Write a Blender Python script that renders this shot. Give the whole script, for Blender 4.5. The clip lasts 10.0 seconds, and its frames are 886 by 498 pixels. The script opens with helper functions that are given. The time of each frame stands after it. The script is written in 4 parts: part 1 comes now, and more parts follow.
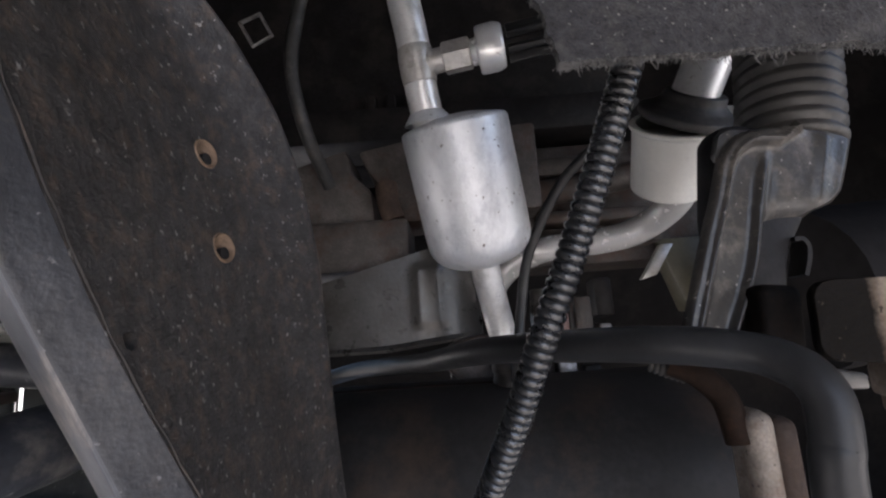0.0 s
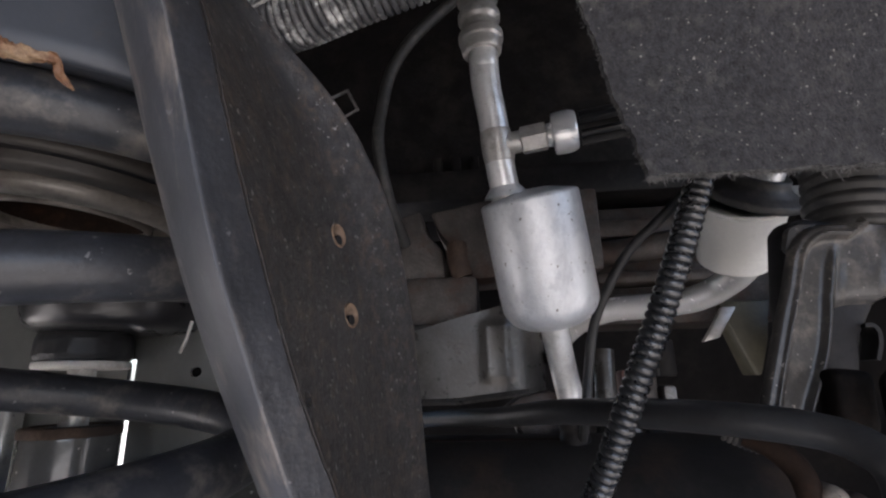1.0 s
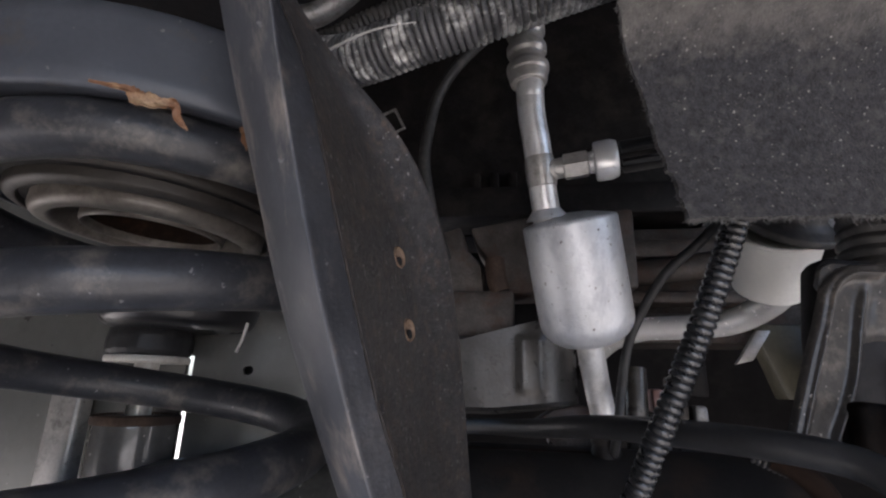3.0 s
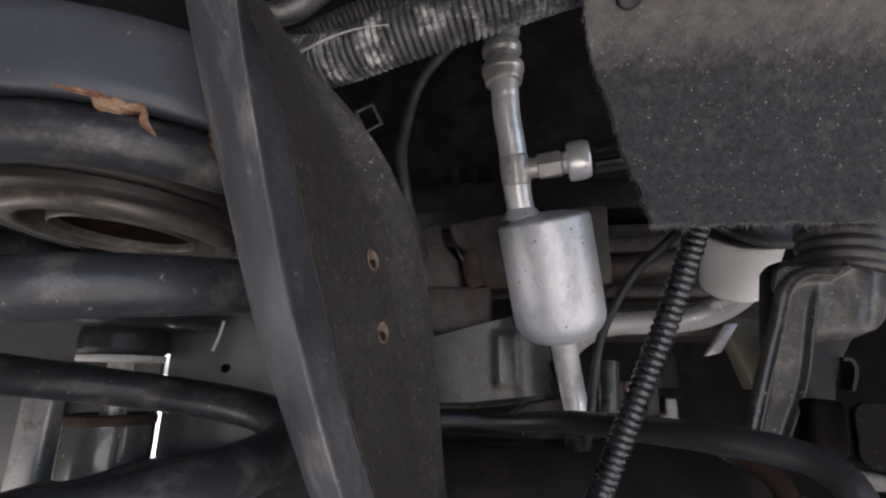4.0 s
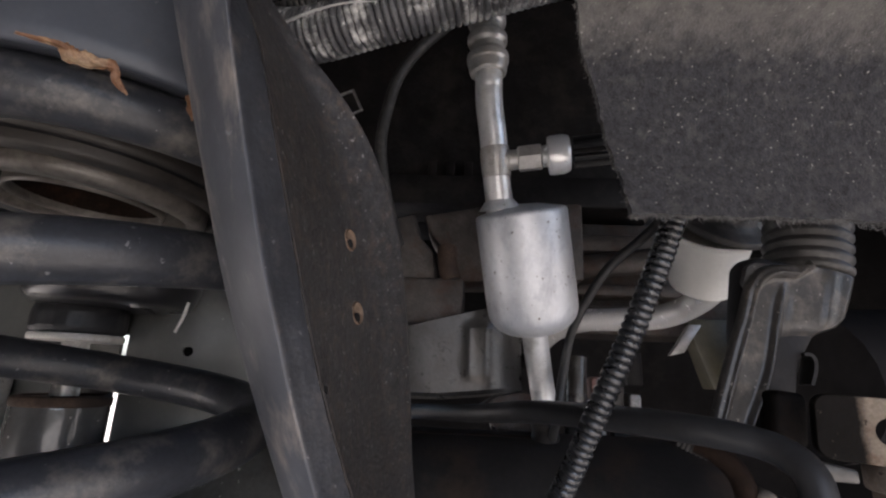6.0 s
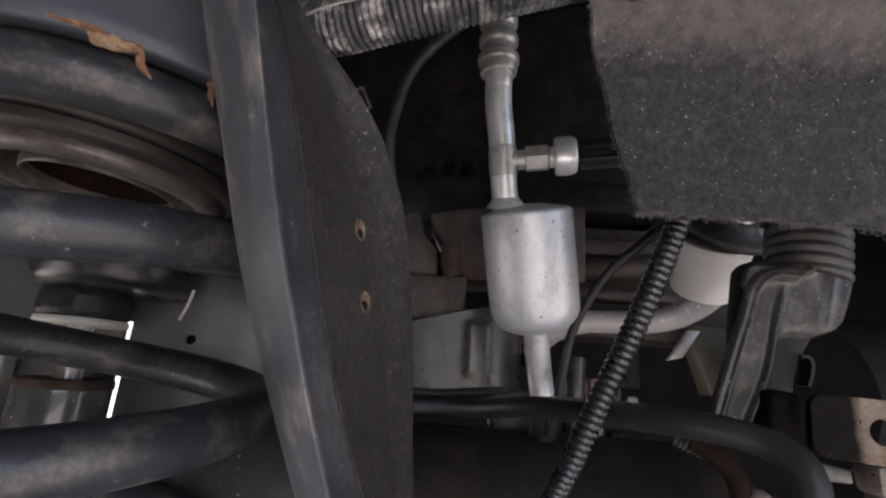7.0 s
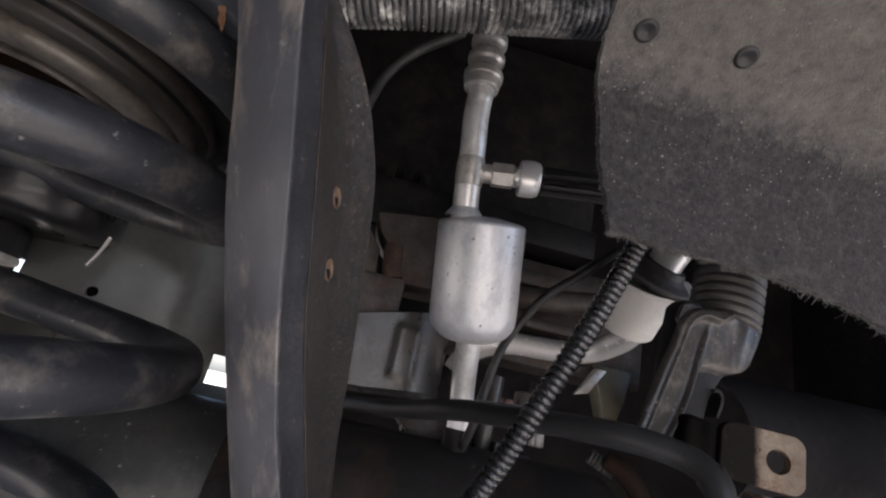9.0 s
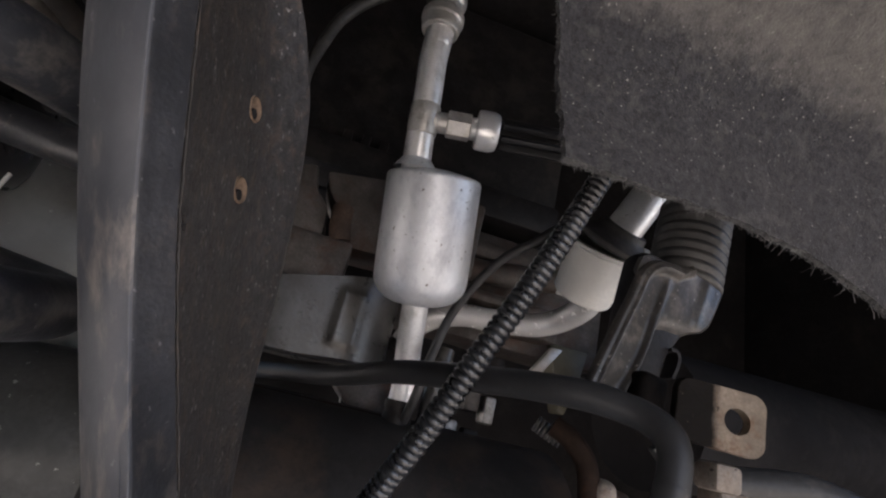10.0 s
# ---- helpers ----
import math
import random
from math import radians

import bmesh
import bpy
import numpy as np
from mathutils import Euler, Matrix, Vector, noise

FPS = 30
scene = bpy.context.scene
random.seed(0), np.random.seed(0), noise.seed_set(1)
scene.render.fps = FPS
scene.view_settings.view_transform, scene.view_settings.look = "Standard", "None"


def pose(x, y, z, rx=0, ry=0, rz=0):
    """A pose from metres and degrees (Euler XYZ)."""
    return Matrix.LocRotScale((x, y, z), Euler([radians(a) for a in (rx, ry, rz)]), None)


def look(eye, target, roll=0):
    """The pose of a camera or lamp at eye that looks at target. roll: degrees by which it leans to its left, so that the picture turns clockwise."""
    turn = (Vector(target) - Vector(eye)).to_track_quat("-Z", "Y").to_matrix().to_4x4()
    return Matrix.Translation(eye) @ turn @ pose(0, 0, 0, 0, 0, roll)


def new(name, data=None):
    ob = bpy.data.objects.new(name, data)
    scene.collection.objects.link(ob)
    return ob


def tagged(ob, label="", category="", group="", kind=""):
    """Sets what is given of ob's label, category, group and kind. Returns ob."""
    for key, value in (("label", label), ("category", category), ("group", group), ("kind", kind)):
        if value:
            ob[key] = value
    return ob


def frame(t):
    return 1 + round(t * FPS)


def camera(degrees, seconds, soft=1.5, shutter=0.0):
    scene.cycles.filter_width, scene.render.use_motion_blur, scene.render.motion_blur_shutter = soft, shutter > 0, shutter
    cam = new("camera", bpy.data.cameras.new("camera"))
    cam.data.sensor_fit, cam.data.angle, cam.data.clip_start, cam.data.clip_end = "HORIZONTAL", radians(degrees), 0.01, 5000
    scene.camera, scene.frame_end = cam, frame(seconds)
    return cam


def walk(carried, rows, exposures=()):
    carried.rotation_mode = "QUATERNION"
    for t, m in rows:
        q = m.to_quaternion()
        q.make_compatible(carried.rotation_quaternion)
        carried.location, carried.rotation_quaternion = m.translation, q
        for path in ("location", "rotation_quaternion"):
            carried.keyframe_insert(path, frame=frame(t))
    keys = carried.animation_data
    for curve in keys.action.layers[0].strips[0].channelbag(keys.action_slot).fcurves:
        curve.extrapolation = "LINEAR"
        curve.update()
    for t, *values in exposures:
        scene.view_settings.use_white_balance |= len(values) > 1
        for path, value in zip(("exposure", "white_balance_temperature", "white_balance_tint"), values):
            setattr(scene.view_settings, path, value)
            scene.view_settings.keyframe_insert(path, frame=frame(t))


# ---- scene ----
cam = camera(85.0, 10.0, 2.2)
PATH = [
    (0, (0.034, 0.029, 0.529), (0.013, 1.998, 0.883), -4.0),
    (0.5, (0.031, 0.015, 0.535), (-0.07, 1.96, 0.987), -2.9),
    (1, (0.018, 0.004, 0.535), (-0.165, 1.923, 1.068), -1.4),
    (1.5, (0.013, -0.007, 0.539), (-0.264, 1.894, 1.094), -1.4),
    (2, (0.012, -0.01, 0.538), (-0.309, 1.88, 1.109), -0.6),
    (3.5, (0.011, -0.017, 0.537), (-0.263, 1.892, 1.068), 2.1),
    (4, (0.015, -0.018, 0.541), (-0.208, 1.902, 1.056), 0.7),
    (4.5, (0.012, -0.019, 0.539), (-0.178, 1.904, 1.056), 0.5),
    (5, (0.015, -0.018, 0.545), (-0.146, 1.908, 1.058), 0.6),
    (5.5, (0.014, -0.014, 0.538), (-0.105, 1.915, 1.053), 1.2),
    (6, (0.012, -0.015, 0.536), (-0.093, 1.916, 1.047), 2.4),
    (7.5, (0.009, -0.018, 0.529), (-0.089, 1.905, 1.07), 4.9),
    (8, (0.014, -0.018, 0.527), (-0.031, 1.899, 1.096), 4.1),
    (8.5, (0.015, -0.009, 0.52), (0.042, 1.899, 1.118), 5.5),
    (9, (-0.009, -0.014, 0.515), (0.211, 1.861, 1.175), 12.6),
    (9.5, (0.0, 0.002, 0.508), (0.318, 1.847, 1.212), 15.0),
    (10, (0.01, 0.011, 0.505), (0.362, 1.862, 1.175), 13.6),
]
walk(cam, [(t, look(eye, target, roll)) for t, eye, target, roll in PATH], exposures=((0.0, 2.94, 6060, 16.5), (1.0, 2.86, 6020, 16.5), (2.0, 2.78, 5980, 17), (5.0, 2.81, 6150, 17.5), (6.0, 2.78, 6200, 17.5), (8.5, 2.79, 6300, 18), (9.0, 2.84, 6300, 18), (10.0, 2.73, 6350, 17.5)))

# ---- world and light ----
SUN_EL, SUN_AZ = radians(60), radians(188)
world = bpy.data.worlds.new("sky")
scene.world = world
world.use_nodes = True
wn = world.node_tree
sky = wn.nodes.new("ShaderNodeTexSky")
sky.sky_type = "NISHITA"
sky.sun_disc = False
sky.sun_elevation, sky.sun_rotation = SUN_EL, SUN_AZ
sky.dust_density = 2.5
wn.links.new(sky.outputs[0], wn.nodes["Background"].inputs[0])
wn.nodes["Background"].inputs[1].default_value = 0.08
sun_dir = Vector((math.sin(SUN_AZ) * math.cos(SUN_EL), math.cos(SUN_AZ) * math.cos(SUN_EL), math.sin(SUN_EL)))
sun = new("sun", bpy.data.lights.new("sun", "SUN"))
sun.data.energy, sun.data.angle, sun.data.color = 3.0, radians(0.6), (1.0, 0.95, 0.88)
sun.matrix_world = look(sun_dir * 20, (0, 0, 0))


# ---- materials ----
def mat(name, base, rough=0.5, metal=0.0, vary=0.25, scale=60.0, dirt=None, dirt_amt=0.4, dirt_scale=25.0, speck=None,
        speck_scale=260.0, speck_amt=0.06, bump=0.15, bump_scale=400.0, coat=0.0, sheen=0.0, rough_vary=0.12, baked_tone=None, stretch=None, spec=0.5):
    """Base colour varied at two scales, patches of dirt with their own colour, sparse specks, fine relief."""
    m = bpy.data.materials.new(name)
    m.use_nodes = True
    nt = m.node_tree
    N, L = nt.nodes, nt.links
    bs = N["Principled BSDF"]
    co = N.new("ShaderNodeTexCoord").outputs["Object"]

    long_co = co
    if stretch:
        mp = N.new("ShaderNodeMapping")
        mp.inputs["Scale"].default_value = stretch
        L.new(co, mp.inputs["Vector"])
        long_co = mp.outputs["Vector"]

    def noise_tex(sc, detail=4.0, rgh=0.6, where=None):
        n = N.new("ShaderNodeTexNoise")
        n.inputs["Scale"].default_value, n.inputs["Detail"].default_value, n.inputs["Roughness"].default_value = sc, detail, rgh
        L.new(where or co, n.inputs["Vector"])
        return n.outputs["Fac"]

    def ramp(src, a, b):
        r = N.new("ShaderNodeMapRange")
        r.inputs["From Min"].default_value, r.inputs["From Max"].default_value = a, b
        r.clamp = True
        L.new(src, r.inputs["Value"])
        return r.outputs["Result"]

    def mix(fac, a, b):
        x = N.new("ShaderNodeMix")
        x.data_type = "RGBA"
        if isinstance(fac, float):
            x.inputs["Factor"].default_value = fac
        else:
            L.new(fac, x.inputs["Factor"])
        for k, v in (("A", a), ("B", b)):
            sock = [i for i in x.inputs if i.name == k and i.type == "RGBA"][0]
            if isinstance(v, tuple):
                sock.default_value = (*v, 1)
            else:
                L.new(v, sock)
        return [o for o in x.outputs if o.type == "RGBA"][0]

    lo = tuple(c * (1 - vary) for c in base)
    hi = tuple(min(1.0, c * (1 + vary)) for c in base)
    col = mix(ramp(noise_tex(scale), 0.3, 0.7), lo, hi)
    fine = noise_tex(scale * 9, 2.0)
    col = mix(ramp(fine, 0.35, 0.9), col, lo)
    dmask = None
    if dirt:
        dmask = ramp(noise_tex(dirt_scale, 8.0, 0.7, long_co), 0.62 - 0.3 * dirt_amt, 0.78 - 0.2 * dirt_amt)
        col = mix(dmask, col, dirt)
    # per-vertex tone: light or shade mixed into the colour, broken by noise
    if baked_tone:
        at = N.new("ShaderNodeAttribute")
        at.attribute_name = "baked_tone"
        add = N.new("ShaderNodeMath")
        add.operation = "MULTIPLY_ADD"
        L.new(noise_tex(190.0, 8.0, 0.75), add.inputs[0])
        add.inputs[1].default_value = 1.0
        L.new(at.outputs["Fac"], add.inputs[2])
        col = mix(ramp(add.outputs[0], 0.75, 1.45), col, baked_tone)
    if speck:
        warp = N.new("ShaderNodeTexNoise")
        warp.inputs["Scale"].default_value = speck_scale * 1.7
        L.new(co, warp.inputs["Vector"])
        shift = N.new("ShaderNodeVectorMath")
        shift.operation = "MULTIPLY_ADD"
        L.new(warp.outputs["Color"], shift.inputs[0])
        shift.inputs[1].default_value = (1.5 / speck_scale,) * 3
        L.new(co, shift.inputs[2])
        v = N.new("ShaderNodeTexVoronoi")
        v.inputs["Scale"].default_value = speck_scale
        L.new(shift.outputs[0], v.inputs["Vector"])
        wn_ = N.new("ShaderNodeTexWhiteNoise")
        L.new(v.outputs["Position"], wn_.inputs["Vector"])
        size = N.new("ShaderNodeSeparateColor")
        L.new(wn_.outputs["Color"], size.inputs[0])
        grow = N.new("ShaderNodeMath")
        grow.operation = "MULTIPLY_ADD"
        L.new(size.outputs[1], grow.inputs[0])
        grow.inputs[1].default_value = 0.20
        L.new(v.outputs["Distance"], grow.inputs[2])
        near = ramp(grow.outputs[0], 0.40, 0.24)
        pick = ramp(size.outputs[0], 1 - speck_amt, 1 - speck_amt + 0.02)
        mul = N.new("ShaderNodeMath")
        mul.operation = "MULTIPLY"
        L.new(near, mul.inputs[0])
        L.new(pick, mul.inputs[1])
        col = mix(mul.outputs[0], col, speck)
    L.new(col, bs.inputs["Base Color"])
    rr = N.new("ShaderNodeMapRange")
    rr.inputs["To Min"].default_value, rr.inputs["To Max"].default_value = max(0.05, rough - rough_vary), min(1.0, rough + rough_vary)
    L.new(noise_tex(scale * 2.3), rr.inputs["Value"])
    L.new(rr.outputs["Result"], bs.inputs["Roughness"])
    bs.inputs["Metallic"].default_value = metal
    bs.inputs["Specular IOR Level"].default_value = spec
    bs.inputs["Coat Weight"].default_value = coat
    bs.inputs["Sheen Weight"].default_value = sheen
    if bump:
        b = N.new("ShaderNodeBump")
        b.inputs["Strength"].default_value, b.inputs["Distance"].default_value = bump, 0.0008
        L.new(noise_tex(bump_scale, 5.0), b.inputs["Height"])
        L.new(b.outputs["Normal"], bs.inputs["Normal"])
    return m


ALU = mat("cast_aluminium", (0.72, 0.74, 0.77), 0.40, 0.42, 0.08, 30, dirt=(0.52, 0.54, 0.58), dirt_amt=0.46, dirt_scale=120, speck=(0.12, 0.11, 0.10), speck_scale=480, speck_amt=0.07, bump=0.45, bump_scale=320, spec=0.9, stretch=(1, 1, 0.6))
ALU_DARK = mat("dull_aluminium", (0.34, 0.33, 0.32), 0.5, 0.7, 0.2, 90, dirt=(0.12, 0.11, 0.10), dirt_amt=0.5, dirt_scale=140, bump=0.25)
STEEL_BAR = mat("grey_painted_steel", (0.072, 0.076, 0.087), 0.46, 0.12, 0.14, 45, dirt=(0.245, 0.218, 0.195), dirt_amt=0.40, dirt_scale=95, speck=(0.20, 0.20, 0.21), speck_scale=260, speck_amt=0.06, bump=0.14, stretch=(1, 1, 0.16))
PLATE = mat("grimy_black_plate", (0.043, 0.041, 0.041), 0.5, 0.1, 0.45, 200, dirt=(0.094, 0.070, 0.054), dirt_amt=0.40, dirt_scale=190, speck=(0.23, 0.22, 0.21), speck_scale=560, speck_amt=0.24, bump=0.7, bump_scale=600, spec=0.35)
COIL = mat("black_coil_paint", (0.034, 0.036, 0.042), 0.37, 0.0, 0.3, 60, dirt=(0.135, 0.123, 0.110), dirt_amt=0.38, dirt_scale=58, speck=(0.20, 0.20, 0.20), speck_scale=420, speck_amt=0.06, bump=0.25, bump_scale=500, coat=0.05)
CUP = mat("blue_grey_cup_paint", (0.075, 0.082, 0.098), 0.45, 0.1, 0.14, 40, dirt=(0.10, 0.085, 0.07), dirt_amt=0.18, dirt_scale=50, speck=(0.2, 0.2, 0.2), speck_scale=500, speck_amt=0.03, bump=0.12)
RUBBER = mat("dusty_black_rubber", (0.040, 0.039, 0.038), 0.55, 0.0, 0.3, 60, dirt=(0.10, 0.09, 0.08), dirt_amt=0.4, dirt_scale=60, bump=0.25)
BELLOWS = mat("dusty_bellows_rubber", (0.058, 0.056, 0.054), 0.5, 0.0, 0.25, 60, dirt=(0.13, 0.122, 0.112), dirt_amt=0.4, dirt_scale=60, bump=0.2)
RUBBER_CLEAN = mat("smooth_black_rubber", (0.028, 0.0282, 0.0294), 0.44, 0.0, 0.2, 60, dirt=(0.04, 0.04, 0.04), dirt_amt=0.22, dirt_scale=60, bump=0.12, spec=0.35)
SEAT = mat("brown_dusty_metal", (0.042, 0.037, 0.032), 0.52, 0.1, 0.25, 50, dirt=(0.090, 0.078, 0.066), dirt_amt=0.34, dirt_scale=35, bump=0.15)
PLASTIC = mat("black_conduit_plastic", (0.016, 0.0165, 0.018), 0.28, 0.0, 0.2, 80, dirt=(0.05, 0.05, 0.05), dirt_amt=0.15, dirt_scale=90, bump=0.06, spec=0.8)
HOSE_DIRTY = mat("mud_splashed_conduit", (0.085, 0.085, 0.088), 0.30, 0.0, 0.45, 90, dirt=(0.78, 0.77, 0.74), dirt_amt=0.38, dirt_scale=75, speck=(0.6, 0.6, 0.58), speck_scale=420, speck_amt=0.10, bump=0.4)
FELT = mat("black_felt", (0.040, 0.0395, 0.0435), 0.95, 0.0, 0.5, 500, dirt=(0.072, 0.070, 0.068), dirt_amt=0.34, dirt_scale=200, speck=(0.24, 0.23, 0.215), speck_scale=1050, speck_amt=0.11, bump=0.9, bump_scale=1300, sheen=0.15, spec=0.15, baked_tone=(0.185, 0.174, 0.158))
FIBRE = mat("felt_fibre", (0.15, 0.146, 0.142), 0.9, 0.0, 0.5, 300, bump=0.0, sheen=0.2)
WHITE = mat("off_white_plastic", (0.70, 0.69, 0.65), 0.42, 0.0, 0.08, 60, dirt=(0.3, 0.28, 0.25), dirt_amt=0.12, bump=0.05)
BRACKET = mat("black_e_coated_steel", (0.036, 0.033, 0.030), 0.32, 0.0, 0.3, 50, dirt=(0.125, 0.108, 0.090), dirt_amt=0.36, dirt_scale=90, speck=(0.24, 0.22, 0.20), speck_scale=800, speck_amt=0.09, bump=0.3, bump_scale=350, coat=0.04, spec=0.38)
RUST = mat("rusty_steel", (0.225, 0.192, 0.160), 0.55, 0.2, 0.4, 110, dirt=(0.105, 0.058, 0.034), dirt_amt=0.45, dirt_scale=80, speck=(0.04, 0.03, 0.025), speck_scale=500, speck_amt=0.14, bump=0.6, spec=0.35)
RUST_DARK = mat("dark_rust", (0.070, 0.048, 0.037), 0.75, 0.1, 0.4, 60, dirt=(0.035, 0.028, 0.025), dirt_amt=0.5, bump=0.4, spec=0.2)
RUST_HOLE = mat("ochre_rust_rim", (0.15, 0.100, 0.066), 0.8, 0.0, 0.4, 220, bump=0.4)
CASTING = mat("dull_cast_iron", (0.090, 0.080, 0.073), 0.55, 0.3, 0.45, 70, dirt=(0.075, 0.042, 0.030), dirt_amt=0.45, dirt_scale=45, bump=0.6, spec=0.3)
SHIELD = mat("stamped_zinc_sheet", (0.088, 0.084, 0.079), 0.30, 0.4, 0.28, 45, dirt=(0.052, 0.044, 0.039), dirt_amt=0.40, dirt_scale=55, speck=(0.02, 0.018, 0.015), speck_scale=420, speck_amt=0.08, bump=0.2)
DARK = mat("dark_engine_plastic", (0.0150, 0.0142, 0.0150), 0.5, 0.0, 0.45, 40, dirt=(0.034, 0.030, 0.027), dirt_amt=0.45, bump=0.2, spec=0.15)
BODY = mat("black_underbody", (0.0190, 0.0178, 0.0184), 0.85, 0.0, 0.35, 12, dirt=(0.030, 0.027, 0.025), dirt_amt=0.35, bump=0.2, spec=0.1)
TOWER = mat("satin_tower_steel", (0.165, 0.168, 0.158), 0.32, 0.35, 0.15, 18, dirt=(0.105, 0.102, 0.096), dirt_amt=0.35, dirt_scale=9, speck=(0.36, 0.36, 0.34), speck_scale=420, speck_amt=0.02, bump=0.12)
ARM = mat("grimy_cast_arm", (0.090, 0.091, 0.087), 0.48, 0.1, 0.3, 40, dirt=(0.045, 0.043, 0.040), dirt_amt=0.4, dirt_scale=40, speck=(0.40, 0.40, 0.38), speck_scale=420, speck_amt=0.06, bump=0.3)
GLOSS = mat("glossy_black_paint", (0.018, 0.018, 0.02), 0.3, 0.0, 0.2, 30, dirt=(0.05, 0.047, 0.044), dirt_amt=0.2, bump=0.08, coat=0.1)
YELLOW = mat("yellowed_plastic", (0.085, 0.077, 0.050), 0.5, 0.0, 0.25, 60, dirt=(0.05, 0.043, 0.03), dirt_amt=0.35, bump=0.1)
PALE = mat("pale_grey_metal", (0.66, 0.635, 0.58), 0.5, 0.1, 0.2, 70, dirt=(0.35, 0.31, 0.27), dirt_amt=0.3, bump=0.15)
RED = mat("faded_red_plastic", (0.17, 0.095, 0.085), 0.5, 0.0, 0.2, 60, bump=0.05)
LEAF = mat("dry_leaf", (0.20, 0.098, 0.050), 0.55, 0.0, 0.5, 160, dirt=(0.46, 0.33, 0.20), dirt_amt=0.42, dirt_scale=120, bump=0.4)
EDGE_SIDE = mat("darker_scuffed_steel", (0.034, 0.036, 0.042), 0.42, 0.1, 0.3, 90, dirt=(0.085, 0.075, 0.07), dirt_amt=0.28, dirt_scale=120, speck=(0.13, 0.13, 0.135), speck_scale=700, speck_amt=0.06, bump=0.35)
WELD = mat("rust_tinged_weld", (0.040, 0.036, 0.034), 0.6, 0.1, 0.4, 120, dirt=(0.075, 0.054, 0.040), dirt_amt=0.35, dirt_scale=60, bump=0.4, spec=0.3)
ALU_PIPE = mat("drawn_aluminium", (0.78, 0.78, 0.78), 0.34, 0.45, 0.10, 60, dirt=(0.52, 0.52, 0.50), dirt_amt=0.40, dirt_scale=90, speck=(0.12, 0.11, 0.10), speck_scale=520, speck_amt=0.03, bump=0.16, bump_scale=500, spec=0.9)
BEAM = mat("dark_beam_coating", (0.020, 0.0185, 0.0180), 0.55, 0.0, 0.35, 30, dirt=(0.048, 0.033, 0.024), dirt_amt=0.40, dirt_scale=22, bump=0.3, spec=0.2)
BRACKET_DARK = mat("near_black_steel", (0.006, 0.005, 0.0045), 0.7, 0.0, 0.4, 60, dirt=(0.018, 0.011, 0.008), dirt_amt=0.4, dirt_scale=90, bump=0.4, spec=0.06)
FITTING = mat("crimped_aluminium", (0.52, 0.51, 0.49), 0.34, 0.45, 0.2, 90, dirt=(0.34, 0.32, 0.29), dirt_amt=0.42, dirt_scale=160, bump=0.25)
STRUT = mat("dark_strut_paint", (0.095, 0.095, 0.092), 0.22, 0.1, 0.2, 35, dirt=(0.11, 0.10, 0.09), dirt_amt=0.25, dirt_scale=30, speck=(0.45, 0.43, 0.40), speck_scale=420, speck_amt=0.04, bump=0.08, coat=0.4)
FLANGE = mat("bare_grey_steel", (0.48, 0.47, 0.45), 0.32, 0.4, 0.2, 45, dirt=(0.16, 0.15, 0.14), dirt_amt=0.30, dirt_scale=60, speck=(0.6, 0.58, 0.55), speck_scale=420, speck_amt=0.06, bump=0.15)
LIP = mat("worn_pale_lip", (0.165, 0.148, 0.128), 0.40, 0.25, 0.30, 40, dirt=(0.075, 0.064, 0.054), dirt_amt=0.36, dirt_scale=45, bump=0.12)
RUST_BLACK = mat("dark_brown_scale", (0.020, 0.013, 0.010), 0.8, 0.0, 0.4, 60, dirt=(0.045, 0.022, 0.013), dirt_amt=0.4, dirt_scale=70, bump=0.4, spec=0.08)
ALU_BRIGHT = mat("polished_aluminium", (0.93, 0.93, 0.92), 0.24, 0.45, 0.05, 60, dirt=(0.80, 0.80, 0.78), dirt_amt=0.35, dirt_scale=60, speck=(0.35, 0.34, 0.32), speck_scale=420, speck_amt=0.02, bump=0.05, bump_scale=300, spec=0.9)
LUG = mat("shaded_rusty_steel", (0.215, 0.176, 0.137), 0.65, 0.0, 0.35, 110, dirt=(0.130, 0.070, 0.040), dirt_amt=0.42, dirt_scale=80, speck=(0.05, 0.04, 0.03), speck_scale=500, speck_amt=0.14, bump=0.6, spec=0.08, baked_tone=(0.008, 0.0065, 0.0055))
GROUND = mat("pale_concrete", (0.41, 0.38, 0.33), 0.9, 0.0, 0.15, 1.2, dirt=(0.30, 0.275, 0.24), dirt_amt=0.3, dirt_scale=2.0, bump=0.3, bump_scale=60)


# ---- mesh helpers ----
def finish(name, bm, material, parent=None, label="", sharp=38):
    bmesh.ops.recalc_face_normals(bm, faces=bm.faces)
    me = bpy.data.meshes.new(name)
    bm.to_mesh(me)
    bm.free()
    for p in me.polygons:
        p.use_smooth = True
    me.set_sharp_from_angle(angle=radians(sharp))
    me.materials.append(material)
    ob = new(name, me)
    if parent:
        ob.parent = parent
    if label:
        ob["label"] = label
    return ob


def part(name, bm, material, parent, label="", sharp=38):
    return finish(name, bm, material, parent, label, sharp)


def thing(name, label, category, at=(0, 0, 0), kind="", group=""):
    ob = new(name)
    ob.location = at
    bpy.context.view_layer.update()
    return tagged(ob, label, category, group, kind)


def keep(ob, parent):
    """Parents ob without moving it."""
    ob.parent = parent
    ob.matrix_parent_inverse = Matrix.Translation(parent.location).inverted()
    return ob


